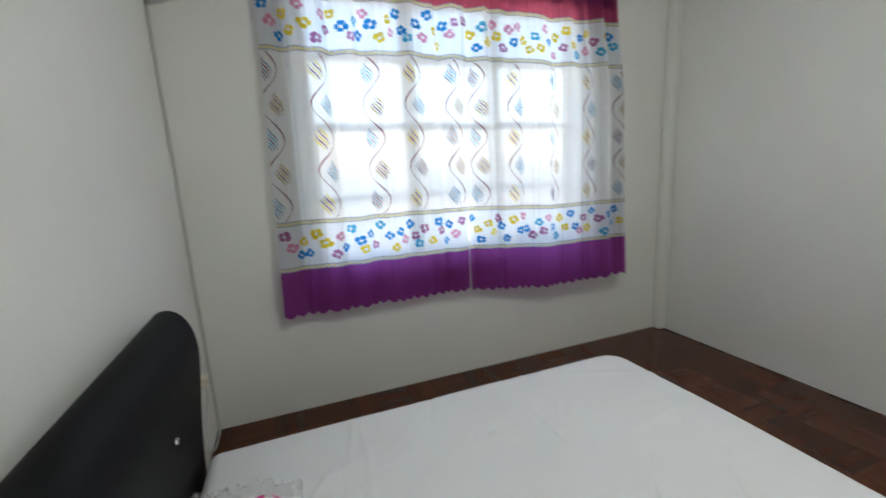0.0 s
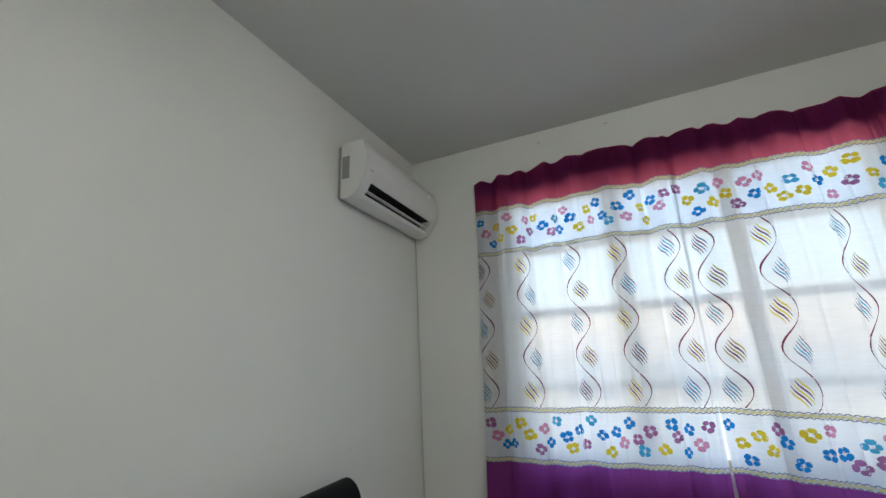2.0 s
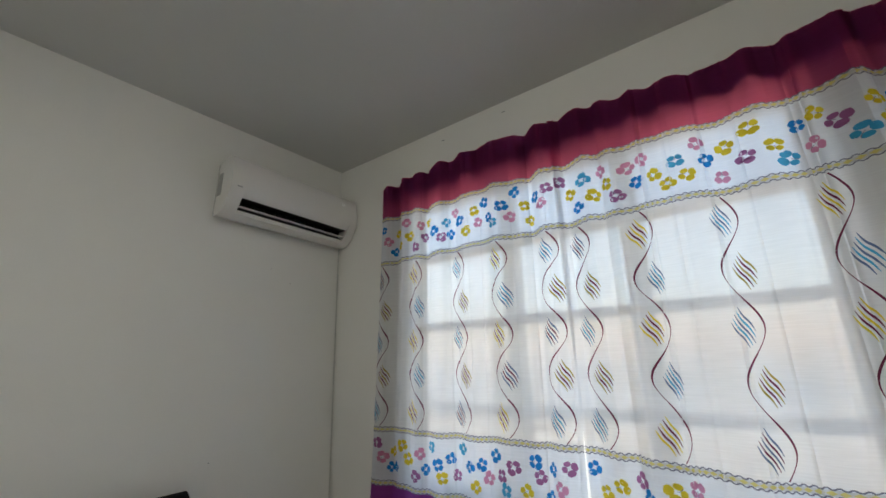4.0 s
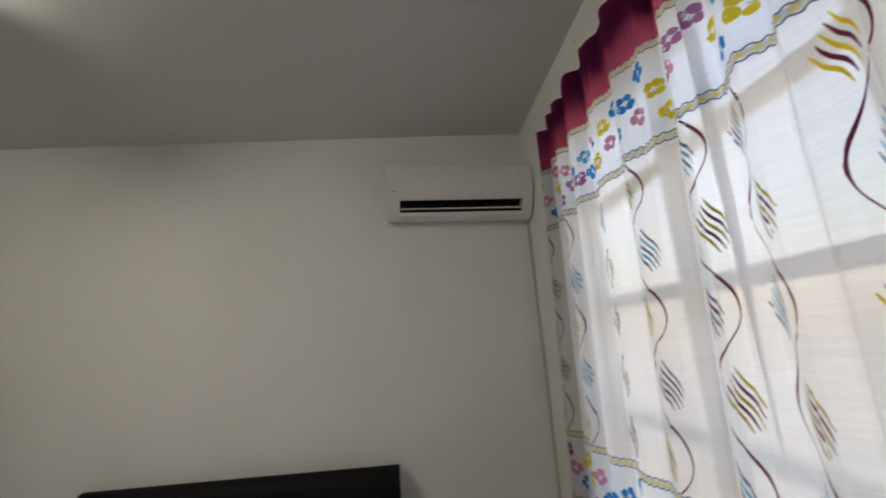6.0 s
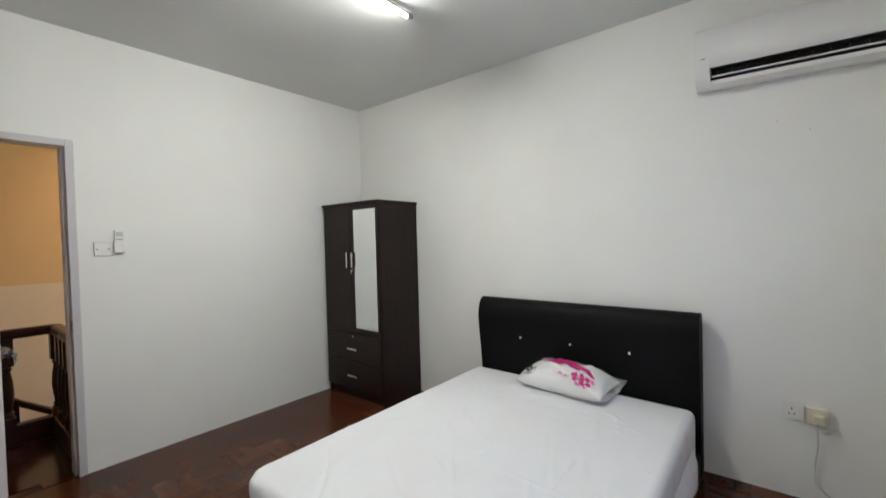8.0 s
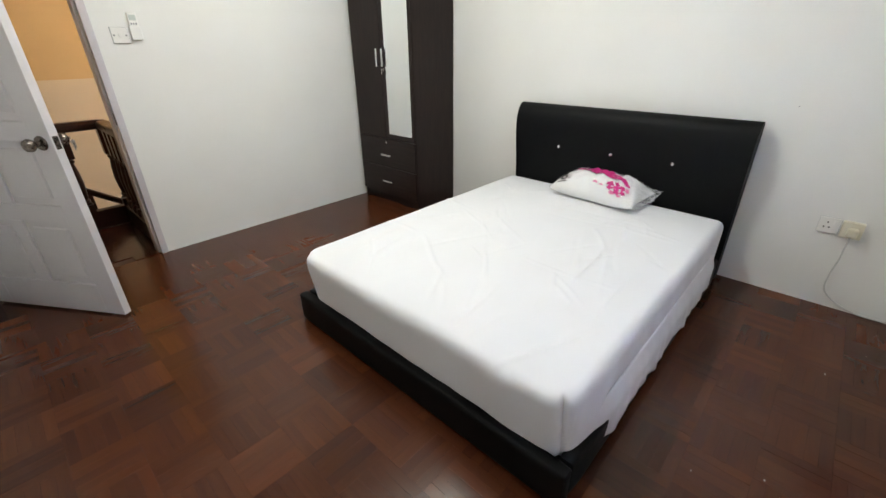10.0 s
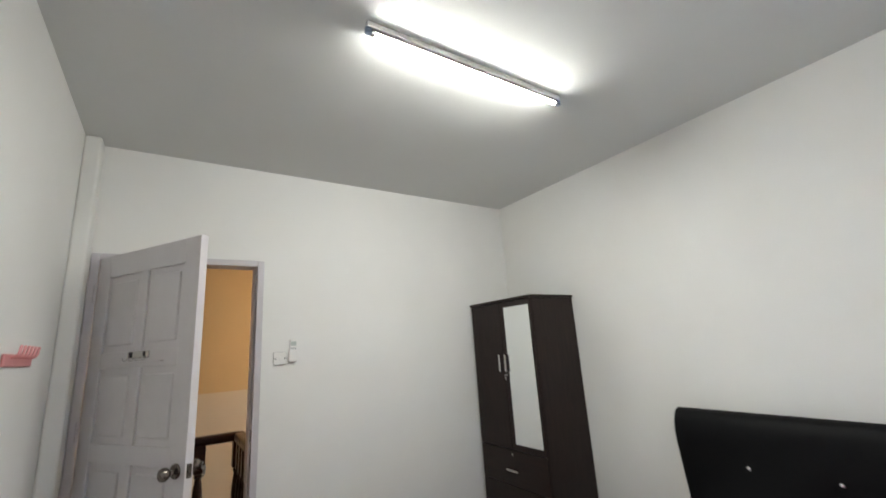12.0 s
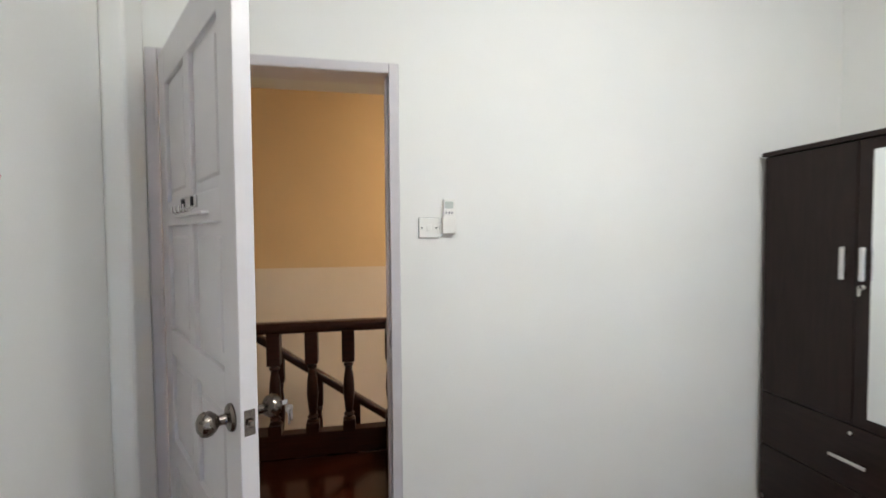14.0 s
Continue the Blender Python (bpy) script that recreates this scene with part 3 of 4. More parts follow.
part("box", boxed(0, 0.030, 0, 0.086, 0, 0.086, 0.004), M_BEIGE, so2)
plug = thing("power_plug", "yellowed plug in the socket box with its cable", "plug", at=(0.030, 3.553, 0.419))
part("body", boxed(0, 0.032, 0.0, 0.045, 0.012, 0.06, 0.008, 3), M_BEIGE, plug)
cab = spline([(0.045, 3.575, 0.437), (0.047, 3.573, 0.38), (0.030, 3.573, 0.30), (0.015, 3.565, 0.20), (0.013, 3.572, 0.10), (0.014, 3.64, 0.04), (0.016, 3.72, 0.012), (0.016, 3.82, 0.010), (0.014, 3.876, 0.016), (0.012, 3.886, 0.08), (0.011, 3.889, 0.3), (0.010, 3.889, 1.2), (0.010, 3.889, 2.25)], 10)
cab = [p - Vector((0.030, 3.553, 0.419)) for p in cab]
part("cable", pipe(bmesh.new(), cab, 0.0042), M_CABLE, plug, "pale grey cable running along the floor and up the corner", True)

# ---- bed ----
bed = thing("bed_frame", "low black leatherette bed frame with a curved headboard", "bed")
hp = [(0.015, 0.02), (0.115, 0.02), (0.120, 0.30), (0.128, 0.45), (0.142, 0.58), (0.158, 0.70), (0.167, 0.79), (0.166, 0.845), (0.153, 0.90), (0.131, 0.938), (0.104, 0.958), (0.076, 0.964), (0.048, 0.955), (0.030, 0.93), (0.020, 0.88)]
hp = [(v.x * 0.93, v.z) for v in spline([(x, 0, z) for x, z in hp], 3)]
hb = part("headboard", extrude_profile(hp, 1.566, 3.070, 12), M_LEATHER, bed, "curved padded black leatherette headboard", True)
for y in (1.932, 2.313, 2.694):
    bm = lathe(bmesh.new(), [(0.0115, 0), (0.009, 0.005), (0.003, 0.007)], 8, (0.1460, y, 0.688), "x")
    part("crystal_button", bm, M_CRYSTAL, hb, "clear crystal stud")
BX, BY0, BY1, BZ = 2.056, 1.50, 3.072, 0.16
part("foot_rail", round_box(BX - 0.06, BX, BY0, BY1, 0.0, BZ, 0.018, (8, 30, 12)), M_LEATHER, bed, smooth=True)
for a, b in ((BY0, BY0 + 0.06), (BY1 - 0.06, BY1)):
    part("side_rail", round_box(0.12, BX - 0.061, a, b, 0.0, BZ, 0.018, (30, 8, 12)), M_LEATHER, bed, smooth=True)
part("slat_base", boxed(0.125, BX - 0.062, BY0 + 0.062, BY1 - 0.062, 0.06, 0.10), M_BLACK, bed)

mat_t = thing("mattress", "mattress in a creased white fitted sheet on the low bed", "mattress")
MX0, MX1, MY0, MY1, MZ0, MZ1 = 0.135, 2.038, 1.543, 3.048, 0.102, 0.416
bm = round_box(MX0, MX1, MY0, MY1, MZ0, MZ1, 0.045, (230, 190, 20))
random.seed(21)
CREASES = []
for k in range(64):
    cx, cy = random.uniform(0.3, 1.95), random.uniform(1.62, 2.98)
    turn = random.choice([0.12, 0.5, -0.45, 0.9, 1.5]) + random.uniform(-0.2, 0.2)
    CREASES.append((cx, cy, math.cos(turn), math.sin(turn), random.uniform(0.08, 0.34), random.uniform(0.007, 0.013), random.choice([1, 1, -0.8]) * random.uniform(0.0030, 0.0080)))
MR = 0.11      # round corners of the mattress at the foot
for v in bm.verts:
    p = v.co
    for cy, sy in ((MY0 + MR, -1), (MY1 - MR, 1)):
        a, b = p.x - (MX1 - MR), (p.y - cy) * sy
        if a > 0 and b > 0:
            k = max(a, b) / math.hypot(a, b)
            p.x, p.y = MX1 - MR + a * k, cy + b * k * sy
    top = max(0.0, (p.z - MZ1 + 0.06) / 0.06)
    side = 1 - min(1.0, top)
    n1 = noise.noise(Vector((p.x * 2.2, p.y * 2.0, 0.3)))
    pull = 0.0
    for cx, cy, ux, uy, ln, wd, hg in CREASES:
        dx, dy = p.x - cx, p.y - cy
        al = dx * ux + dy * uy
        if abs(al) < ln and top > 0:
            ac_ = (-dx * uy + dy * ux + 0.012 * math.sin(al * 9 + cx * 20)) / wd
            if abs(ac_) < 3:
                pull += hg * math.exp(-ac_ * ac_) * (1 - (al / ln) ** 2)
    p.z += top * (0.006 * n1 + pull)
    if p.x > MX1 - 0.25:
        p.x -= 0.035 * max(0.0, MZ1 - 0.07 - p.z) / 0.25
    hang = noise.noise(Vector((p.x * 9 + p.y * 9, p.z * 2.0, 2.0)))
    if side > 0.3 and p.z > MZ0 + 0.01:
        out = Vector((p.x - 1.05, p.y - 2.28, 0))
        d = Vector((1, 0, 0)) if p.x > MX1 - 0.07 else (Vector((0, 1 if out.y > 0 else -1, 0)))
        v.co = p + d * side * (0.006 * hang)
part("fitted_sheet", bm, M_SHEET, mat_t, "creased white cotton sheet", True)
# loose edge of the sheet hanging over the window side of the bed
bm = bmesh.new()
rows = []
NX, NZ = 120, 12
for i in range(NX + 1):
    x = 0.30 + (MX1 - 0.11 - 0.30) * i / NX
    drop = 0.115 + 0.035 * noise.noise(Vector((x * 3.1, 1.0, 0))) + 0.02 * noise.noise(Vector((x * 11, 4.0, 0)))
    row = []
    for j in range(NZ + 1):
        f = j / NZ
        tuck = min(1.0, (NX - i) / 16)
        y = MY1 - 0.006 + 0.010 * tuck + tuck * (0.022 * min(1, f * 2.5) + f * 0.014 * noise.noise(Vector((x * 14, f * 1.2, 9.0))) + 0.006 * f)
        row.append(bm.verts.new((x, y, 0.26 - f * (0.26 - 0.05 - (0.13 - drop)))))
    rows.append(row)
for a, b in zip(rows, rows[1:]):
    for j in range(NZ):
        bm.faces.new((a[j], b[j], b[j + 1], a[j + 1]))
hem = part("sheet_edge", bm, M_SHEET, mat_t, "ruffled loose sheet edge", True)
so_mod = hem.modifiers.new("thickness", "SOLIDIFY")
so_mod.thickness = 0.002

# ---- pillow in its bag ----
PM = Matrix.Translation((0.268, 2.332, 0.420)) @ Matrix.Rotation(radians(-5), 4, "Z") @ Matrix.Rotation(radians(5), 4, "Y")
PW, PL, PH = 0.150, 0.292, 0.172


def pillow_at(s, t, up=1):
    """A point of the pillow: s across, t along, both from -1 to 1, spread evenly over its round edges."""
    u, v = math.sin(s * math.pi / 2), math.sin(t * math.pi / 2)
    a = max(0.0, 1 - abs(u) ** 2.3) ** 0.50 * max(0.0, 1 - abs(v) ** 3.0) ** 0.50
    x, y = u * (1 - 0.07 * (1 - v * v)), v * (1 - 0.08 * (1 - u * u))
    lump = 0.028 * noise.noise(Vector((x * 2.0, y * 2.6, 4.0 + up))) + 0.018 * noise.noise(Vector((x * 5 + y * 2, y * 7, 1.0 + up)))
    dent = 0.014 * math.exp(-((y + 0.22 - 0.25 * x) / 0.10) ** 2) * max(0.0, x)
    seam = PH * 0.36
    z = seam + (a * (PH * 0.64 + lump) - dent * a if up > 0 else -a ** 0.7 * seam)
    return Vector((x * PW - dent * 0.6, y * PL, max(z, 0.0)))


def over(s, t, up, d):
    """The same point moved off the pillow by d along its normal."""
    e = 0.02
    p = pillow_at(s, t, up)
    a = pillow_at(min(s + e, 1), t, up) - pillow_at(max(s - e, -1), t, up)
    b = pillow_at(s, min(t + e, 1), up) - pillow_at(s, max(t - e, -1), up)
    n = a.cross(b) * up
    return p + n.normalized() * d if n.length > 1e-9 else p


def shell(fn, nu, nv):
    bm = bmesh.new()
    for up in (1, -1):
        g = [[bm.verts.new(fn(-1 + 2 * i / nu, -1 + 2 * j / nv, up)) for j in range(nv + 1)] for i in range(nu + 1)]
        for i in range(nu):
            for j in range(nv):
                bm.faces.new((g[i][j], g[i + 1][j], g[i + 1][j + 1], g[i][j + 1]))
    bmesh.ops.remove_doubles(bm, verts=bm.verts[:], dist=1e-5)
    return bm


def bag_at(s, t, up):
    w = 0.5 * noise.noise(Vector((s * 6, t * 7, 3.0))) + 0.6 * noise.noise(Vector((s * 13, t * 12, 5.0)))
    p = over(s, t, up, 0.0065 + 0.006 * w)
    end = max(0.0, t - 0.62) / 0.38
    p.y += end ** 1.5 * (0.075 + 0.06 * w) * (1 - 0.55 * abs(s))
    p.z += end ** 2 * (0.020 + 0.03 * w)
    back = max(0.0, -s - 0.55) * max(0.0, -t - 0.2)
    p.z += back * 0.07 * (1 + w)
    p.z = max(0.001, p.z)
    return p


pil = thing("pillow", "new white pillow in a clear printed plastic bag on the bed", "pillow")
pil.matrix_basis = PM
part("cushion", shell(pillow_at, 30, 40), M_PILLOW, pil, "plump white cushion", True)
bag = part("plastic_bag", shell(bag_at, 48, 64), M_FILM, pil, "crinkled clear plastic bag", True)
bag.visible_shadow = False


def printed(bm, outline, mat=0, lift=0.0095):
    """A flat print laid on the bag, its outline in the pillow's own s and t."""
    c = (sum(p[0] for p in outline) / len(outline), sum(p[1] for p in outline) / len(outline))
    rings = []
    for k in (0.0, 0.35, 0.7, 1.0):
        rings.append([bm.verts.new(over(c[0] + (p[0] - c[0]) * k, c[1] + (p[1] - c[1]) * k, 1, lift)) for p in (outline if k else outline[:1])])
    for k in range(len(outline)):
        j = (k + 1) % len(outline)
        f = bm.faces.new((rings[0][0], rings[1][k], rings[1][j]))
        f.material_index = mat
        for a, b in zip(rings[1:], rings[2:]):
            f = bm.faces.new((a[k], b[k], b[j], a[j]))
            f.material_index = mat


# swoosh: a broad head that narrows to a tail bending down the front
bm = bmesh.new()
top_e, low_e = [], []
for k in range(21):
    q = k / 20
    c = -0.10 + 0.36 * q ** 2.4
    w = 0.25 * math.sin(math.pi * min(1.0, q * 1.7 + 0.06) * 0.5) ** 0.6 * (1 - q) ** 0.75 + 0.012
    top_e.append((c - w, -0.46 + 1.06 * q))
    low_e.append((c + w * 1.15, -0.46 + 1.06 * q))
for k in range(20):
    printed(bm, [top_e[k], top_e[k + 1], low_e[k + 1], low_e[k]])
part("bag_print", bm, M_MAGENTA, pil, "bold magenta swoosh printed on the bag", "keep")
bm = bmesh.new()
for k in range(11):
    t0 = -0.44 + 0.062 * k
    printed(bm, [(-0.47, t0), (-0.37, t0 - 0.004), (-0.37, t0 + 0.034), (-0.47, t0 + 0.038)])
part("bag_print", bm, M_VIOLET, pil, "row of dark violet lettering marks on the bag", "keep")


def petals(cu, cv, r, n=5, wob=0.0):
    return [(cu + r * 1.25 * (0.62 + 0.38 * abs(math.cos(n * a / 2))) * math.cos(a + wob), cv + r * (0.62 + 0.38 * abs(math.cos(n * a / 2))) * math.sin(a + wob)) for a in [2 * math.pi * k / 30 for k in range(30)]]


bm = bmesh.new()
for cu, cv, r in ((0.44, 0.26, 0.062), (0.56, 0.28, 0.060), (0.50, 0.38, 0.066), (0.62, 0.40, 0.060), (0.44, 0.48, 0.058), (0.57, 0.51, 0.058), (0.38, 0.37, 0.050)):
    printed(bm, petals(cu, cv, r, 5, cu * 9), 0)
for cu, cv, r in ((0.47, 0.12, 0.050), (0.48, 0.02, 0.040), (0.70, 0.33, 0.050), (0.70, 0.45, 0.045), (0.42, 0.58, 0.045)):
    printed(bm, petals(cu, cv, r, 5, cu * 7), 1, 0.0090)
part("bag_print", bm, [M_MAGENTA, M_ROSE], pil, "magenta flower sprigs printed on the bag", "keep")
bm = bmesh.new()
for cu, cv, w, h in ((0.66, -0.52, 0.014, 0.095), (0.32, -0.50, 0.014, 0.085), (0.50, -0.57, 0.085, 0.016), (0.57, -0.53, 0.030, 0.038), (0.46, -0.49, 0.080, 0.015), (0.41, -0.54, 0.026, 0.036), (0.42, -0.42, 0.012, 0.030), (0.48, -0.42, 0.012, 0.030)):
    printed(bm, [(cu - w, cv - h), (cu + w, cv - h), (cu + w, cv + h), (cu - w, cv + h)])
part("bag_print", bm, M_INK, pil, "small black recycling mark on the bag", "keep")

# ---- wardrobe ----
wa = thing("wardrobe", "dark wenge two-door wardrobe with a mirror and two drawers", "wardrobe")
WA, WB, WD, WH = 0.040, 0.795, 0.503, 1.785
for a, b in ((WA, WA + 0.016), (WB - 0.016, WB)):
    part("side_panel", boxed(0.012, WD - 0.02, a, b, 0, WH - 0.022, 0.001), M_WENGE, wa)
part("back_panel", boxed(0.012, 0.018, WA + 0.016, WB - 0.016, 0, WH - 0.022), M_WENGE, wa)
for z in (0.07, 0.602):
    part("shelf", boxed(0.018, WD - 0.022, WA + 0.016, WB - 0.016, z, z + 0.015), M_WENGE_Y, wa)
part("plinth", boxed(WD - 0.05, WD - 0.034, WA + 0.016, WB - 0.016, 0, 0.07), M_WENGE_Y, wa)
part("top_board", boxed(0.008, WD + 0.012, WA - 0.010, WB + 0.010, WH - 0.022, WH, 0.004), M_WENGE_Y, wa)
mid = 0.430
for k, (a, b) in enumerate(((WA + 0.002, mid - 0.002), (mid + 0.002, WB - 0.002))):
    d = part("wardrobe_door", boxed(WD - 0.018, WD, a, b, 0.612, WH - 0.026, 0.0015), M_WENGE, wa)
    hy = mid - 0.035 if k == 0 else mid + 0.035
    bm = boxed(WD + 0.018, WD + 0.026, hy - 0.010, hy + 0.010, 1.20, 1.335, 0.003)
    box(bm, WD, WD + 0.019, hy - 0.006, hy + 0.006, 1.215, 1.229), box(bm, WD, WD + 0.019, hy - 0.006, hy + 0.006, 1.306, 1.32)
    part("handle", bm, M_CHROME, d, "silver bar handle")
    if k == 1:
        part("mirror", boxed(WD - 0.001, WD + 0.004, 0.482, 0.772, 0.655, 1.715, 0.0015, 1), material("mirror_silver", (0.88, 0.90, 0.89), 0.02, metal=1, spots=0.0, bump=0.0), d, "tall frameless mirror")
        part("lock", lathe(bmesh.new(), [(0.010, WD), (0.010, WD + 0.008), (0.004, WD + 0.009)], 14, (0, mid + 0.03, 1.175), "x"), M_CHROME, d)
        bm = boxed(WD + 0.010, WD + 0.030, mid + 0.028, mid + 0.032, 1.168, 1.182)
        box(bm, WD + 0.024, WD + 0.026, mid + 0.025, mid + 0.034, 1.140, 1.169, 0.0005)
        part("key", bm, M_CHROME, d)
for z0, z1, zh in ((0.348, 0.606, 0.462), (0.088, 0.342, 0.215)):
    d = part("drawer_front", boxed(WD - 0.018, WD, WA + 0.002, WB - 0.002, z0, z1, 0.0015), M_WENGE_Y, wa)
    bm = boxed(WD + 0.018, WD + 0.026, mid - 0.068, mid + 0.068, zh - 0.009, zh + 0.009, 0.003)
    box(bm, WD, WD + 0.019, mid - 0.055, mid - 0.041, zh - 0.006, zh + 0.006), box(bm, WD, WD + 0.019, mid + 0.041, mid + 0.055, zh - 0.006, zh + 0.006)
    part("handle", bm, M_CHROME, d, "silver bar handle")
    if z0 > 0.3:
        part("lock", lathe(bmesh.new(), [(0.009, WD), (0.009, WD + 0.006), (0.004, WD + 0.007)], 14, (0, mid, 0.575), "x"), M_CHROME, d)

# ---- curtains ----
CZ0, CZ1 = 0.612, 2.512
random.seed(5)


def curtain(x0, x1, yc, inner, label, stems):
    cu = thing("curtain", label, "curtain", "pair of curtains")
    ph = [random.uniform(0, 6.28) for _ in range(8)]
    W = x1 - x0

    deep = 1.0 if inner == x1 else 0.7

    def fold(u):
        return u * 30 + 1.1 * math.sin(u * 8 + ph[7]) + ph[6]

    def rim(u):
        return min(1.0, u / 0.12, (W - u) / 0.12) if 0 < u < W else 0.0

    def bunch(u):
        return deep * 0.012 * math.sin(fold(u) + 0.5) * rim(u)

    def flat(x):
        """The place on the flat cloth that hangs at x."""
        q = x
        for _ in range(30):
            q = 0.6 * q + 0.4 * (x - 0.87 * bunch(q - x0))
        return q

    def at(x, z, lift=0.0):
        f = (CZ1 - z) / (CZ1 - CZ0)
        u = x - x0
        k = 0.55 + 0.45 * math.sin(u * 7 + ph[5])
        y = yc + (0.010 + 0.006 * k) * math.sin(u * 42 + ph[0] + 1.3 * math.sin(u * 9 + ph[1]) + 0.25 * f) * (1.0 - 0.45 * f)
        y += 0.010 * math.sin(u * 17 + ph[2] + 0.5 * f) * (0.5 + 0.5 * f) + 0.003 * math.sin(u * 95 + ph[3]) * max(0.15, 1 - f * 2)
        y -= 0.007 * (1 - abs(math.sin(u * 26 + ph[6] + 0.9 * math.sin(u * 6.3 + ph[7])))) ** 7 * (1 - 0.3 * f)
        y += 0.006 * (1 - abs(math.sin(u * 37 + ph[2] + 1.2 * math.sin(u * 5.1 + ph[0])))) ** 8 * (1 - 0.4 * f)
        near = max(0.0, 1 - abs(x - inner) / 0.45)
        y -= deep * (1 - 0.35 * f) * 0.016 * math.cos(fold(u)) * rim(u)
        xs = x + bunch(u) * (1 - 0.25 * f) + 0.004 * math.sin(u * 30 + ph[4]) * f + (-0.030 if inner == x1 else 0.018) * near * f ** 2.2
        if inner == x0:
            xs += 0.12 * max(0.0, (x - 2.3) / 0.5) * f ** 1.5
            lean = min(1.0, max(0.0, (x - 1.60) / 0.50))
            y -= 0.085 * lean * lean * (3 - 2 * lean) * min(1.0, f * 3.0)
            slump = 0.028 * lean
        else:
            slump = 0.0
            y -= 0.030 * f ** 1.5
            xs -= 0.045 * max(0.0, (0.85 - x) / 0.38) * f ** 1.5
        rise = max(0.0, (z - 2.40) / 0.11)
        sag = 0.006 * math.sin(u * 11 + ph[6]) * (1 - f) + 0.005 * math.sin(u * 23 + ph[7]) * (1 - f)
        sag += rise * (0.042 * min(1.0, max(0.0, (x - 0.5) / 0.5)) + 0.007 * math.sin(u * 46 + ph[3]))
        return Vector((xs, y - lift, z + sag - slump))

    def sheet(za, zb, nz, scallop=False, back=False):
        bm = bmesh.new()
        nx = int(W / 0.005)
        g = []
        for i in range(nx + 1):
            x = x0 + W * i / nx
            lo = za + (0.019 * (1 - abs(math.sin((x - x0) * math.pi / 0.055))) - (0.018 if inner == x0 else 0) if scallop else 0)
            g.append([bm.verts.new(at(x, lo + (zb - lo) * j / nz + ((0.013 * math.sin((x - x0) * 47 + ph[1]) + 0.010 * noise.noise(Vector((x * 40, 2.0, 5.0)))) * (1 - j / nz) if back else 0), -0.005 if back else 0.0)) for j in range(nz + 1)])
        for i in range(nx):
            for j in range(nz):
                bm.faces.new((g[i][j], g[i + 1][j], g[i + 1][j + 1], g[i][j + 1]))
        return bm

    Z = dict(h=2.318, f1=2.022, s=1.152, f2=0.876)
    part("heading_casing", sheet(2.412, CZ1 - 0.004, 6, back=True), C_CASE, cu, smooth=True)
    part("heading_band", sheet(Z["h"], CZ1, 14), C_PURPLE, cu, "gathered purple heading", True)
    bands = [None, None]
    bands[0] = part("flower_band", sheet(Z["f1"], Z["h"], 14), C_DENSE, cu, "white band printed with small flowers", True)
    sheer = part("sheer_panel", sheet(Z["s"], Z["f1"], 40), C_SHEER, cu, "sheer white panel with embroidered vines", True)
    bands[1] = part("flower_band", sheet(Z["f2"], Z["s"], 14), C_DENSE, cu, "white band printed with small flowers", True)
    part("hem_band", sheet(CZ0, Z["f2"], 12, True), C_HEM, cu, "purple hem with a scalloped edge", True)

    def patch(bm, pts, c, mat, lift=0.0014):
        vc = bm.verts.new(at(c[0], c[1], lift))
        vs = [bm.verts.new(at(min(max(p[0], x0), x1), p[1], lift)) for p in pts]
        for a, b in zip(vs, vs[1:] + vs[:1]):
            bm.faces.new((vc, a, b)).material_index = mat

    def stroke(bm, pts, w, mat, lift=0.0014):
        rows = []
        for i, p in enumerate(pts):
            a, b = pts[max(i - 1, 0)], pts[min(i + 1, len(pts) - 1)]
            d = Vector((b[0] - a[0], b[1] - a[1])).normalized()
            h = w(i / (len(pts) - 1)) / 2
            rows.append([bm.verts.new(at(min(max(p[0] + s * -d.y * h, x0), x1), p[1] + s * d.x * h, lift)) for s in (-1, 1)])
        for a, b in zip(rows, rows[1:]):
            bm.faces.new((a[0], a[1], b[1], b[0])).material_index = mat

    # zigzag braids between the bands
    n = int(W / 0.0055)
    for z in (Z["h"] - 0.012, Z["f1"] + 0.012, Z["s"] - 0.012, Z["f2"] + 0.012):
        bm = bmesh.new()
        for off, mat, wd in ((0.0105, 0, 0.004), (0.0, 1, 0.016), (-0.0105, 0, 0.004)):
            amp = 0.0022 if mat == 0 else 0.0
            stroke(bm, [(x0 + W * i / n, z + off + (amp if i % 4 < 2 else -amp)) for i in range(n + 1)], (lambda t, wd=wd: wd), mat, 0.0013 if mat else 0.0016)
        for i in range(int(W / 0.022)):
            x = x0 + 0.011 + i * 0.022
            patch(bm, [(x - 0.0105, z), (x, z + 0.0065), (x + 0.0105, z), (x, z - 0.0065)], (x, z), 2, 0.002)
        part("braid", bm, [C_GREY, C_WHITEDOT, C_PALE], cu, "yellow and grey zigzag braid", "keep")

    # flowers, each a print of its own
    cols = [C_BLUE, C_PLUM, C_YELLOW, C_ROSE, C_TEAL, C_YELLOW, C_BLUE]
    steps = [0.062, -0.012, -0.066, 0.026, -0.040, 0.068, 0.004, -0.070, 0.040, -0.020]
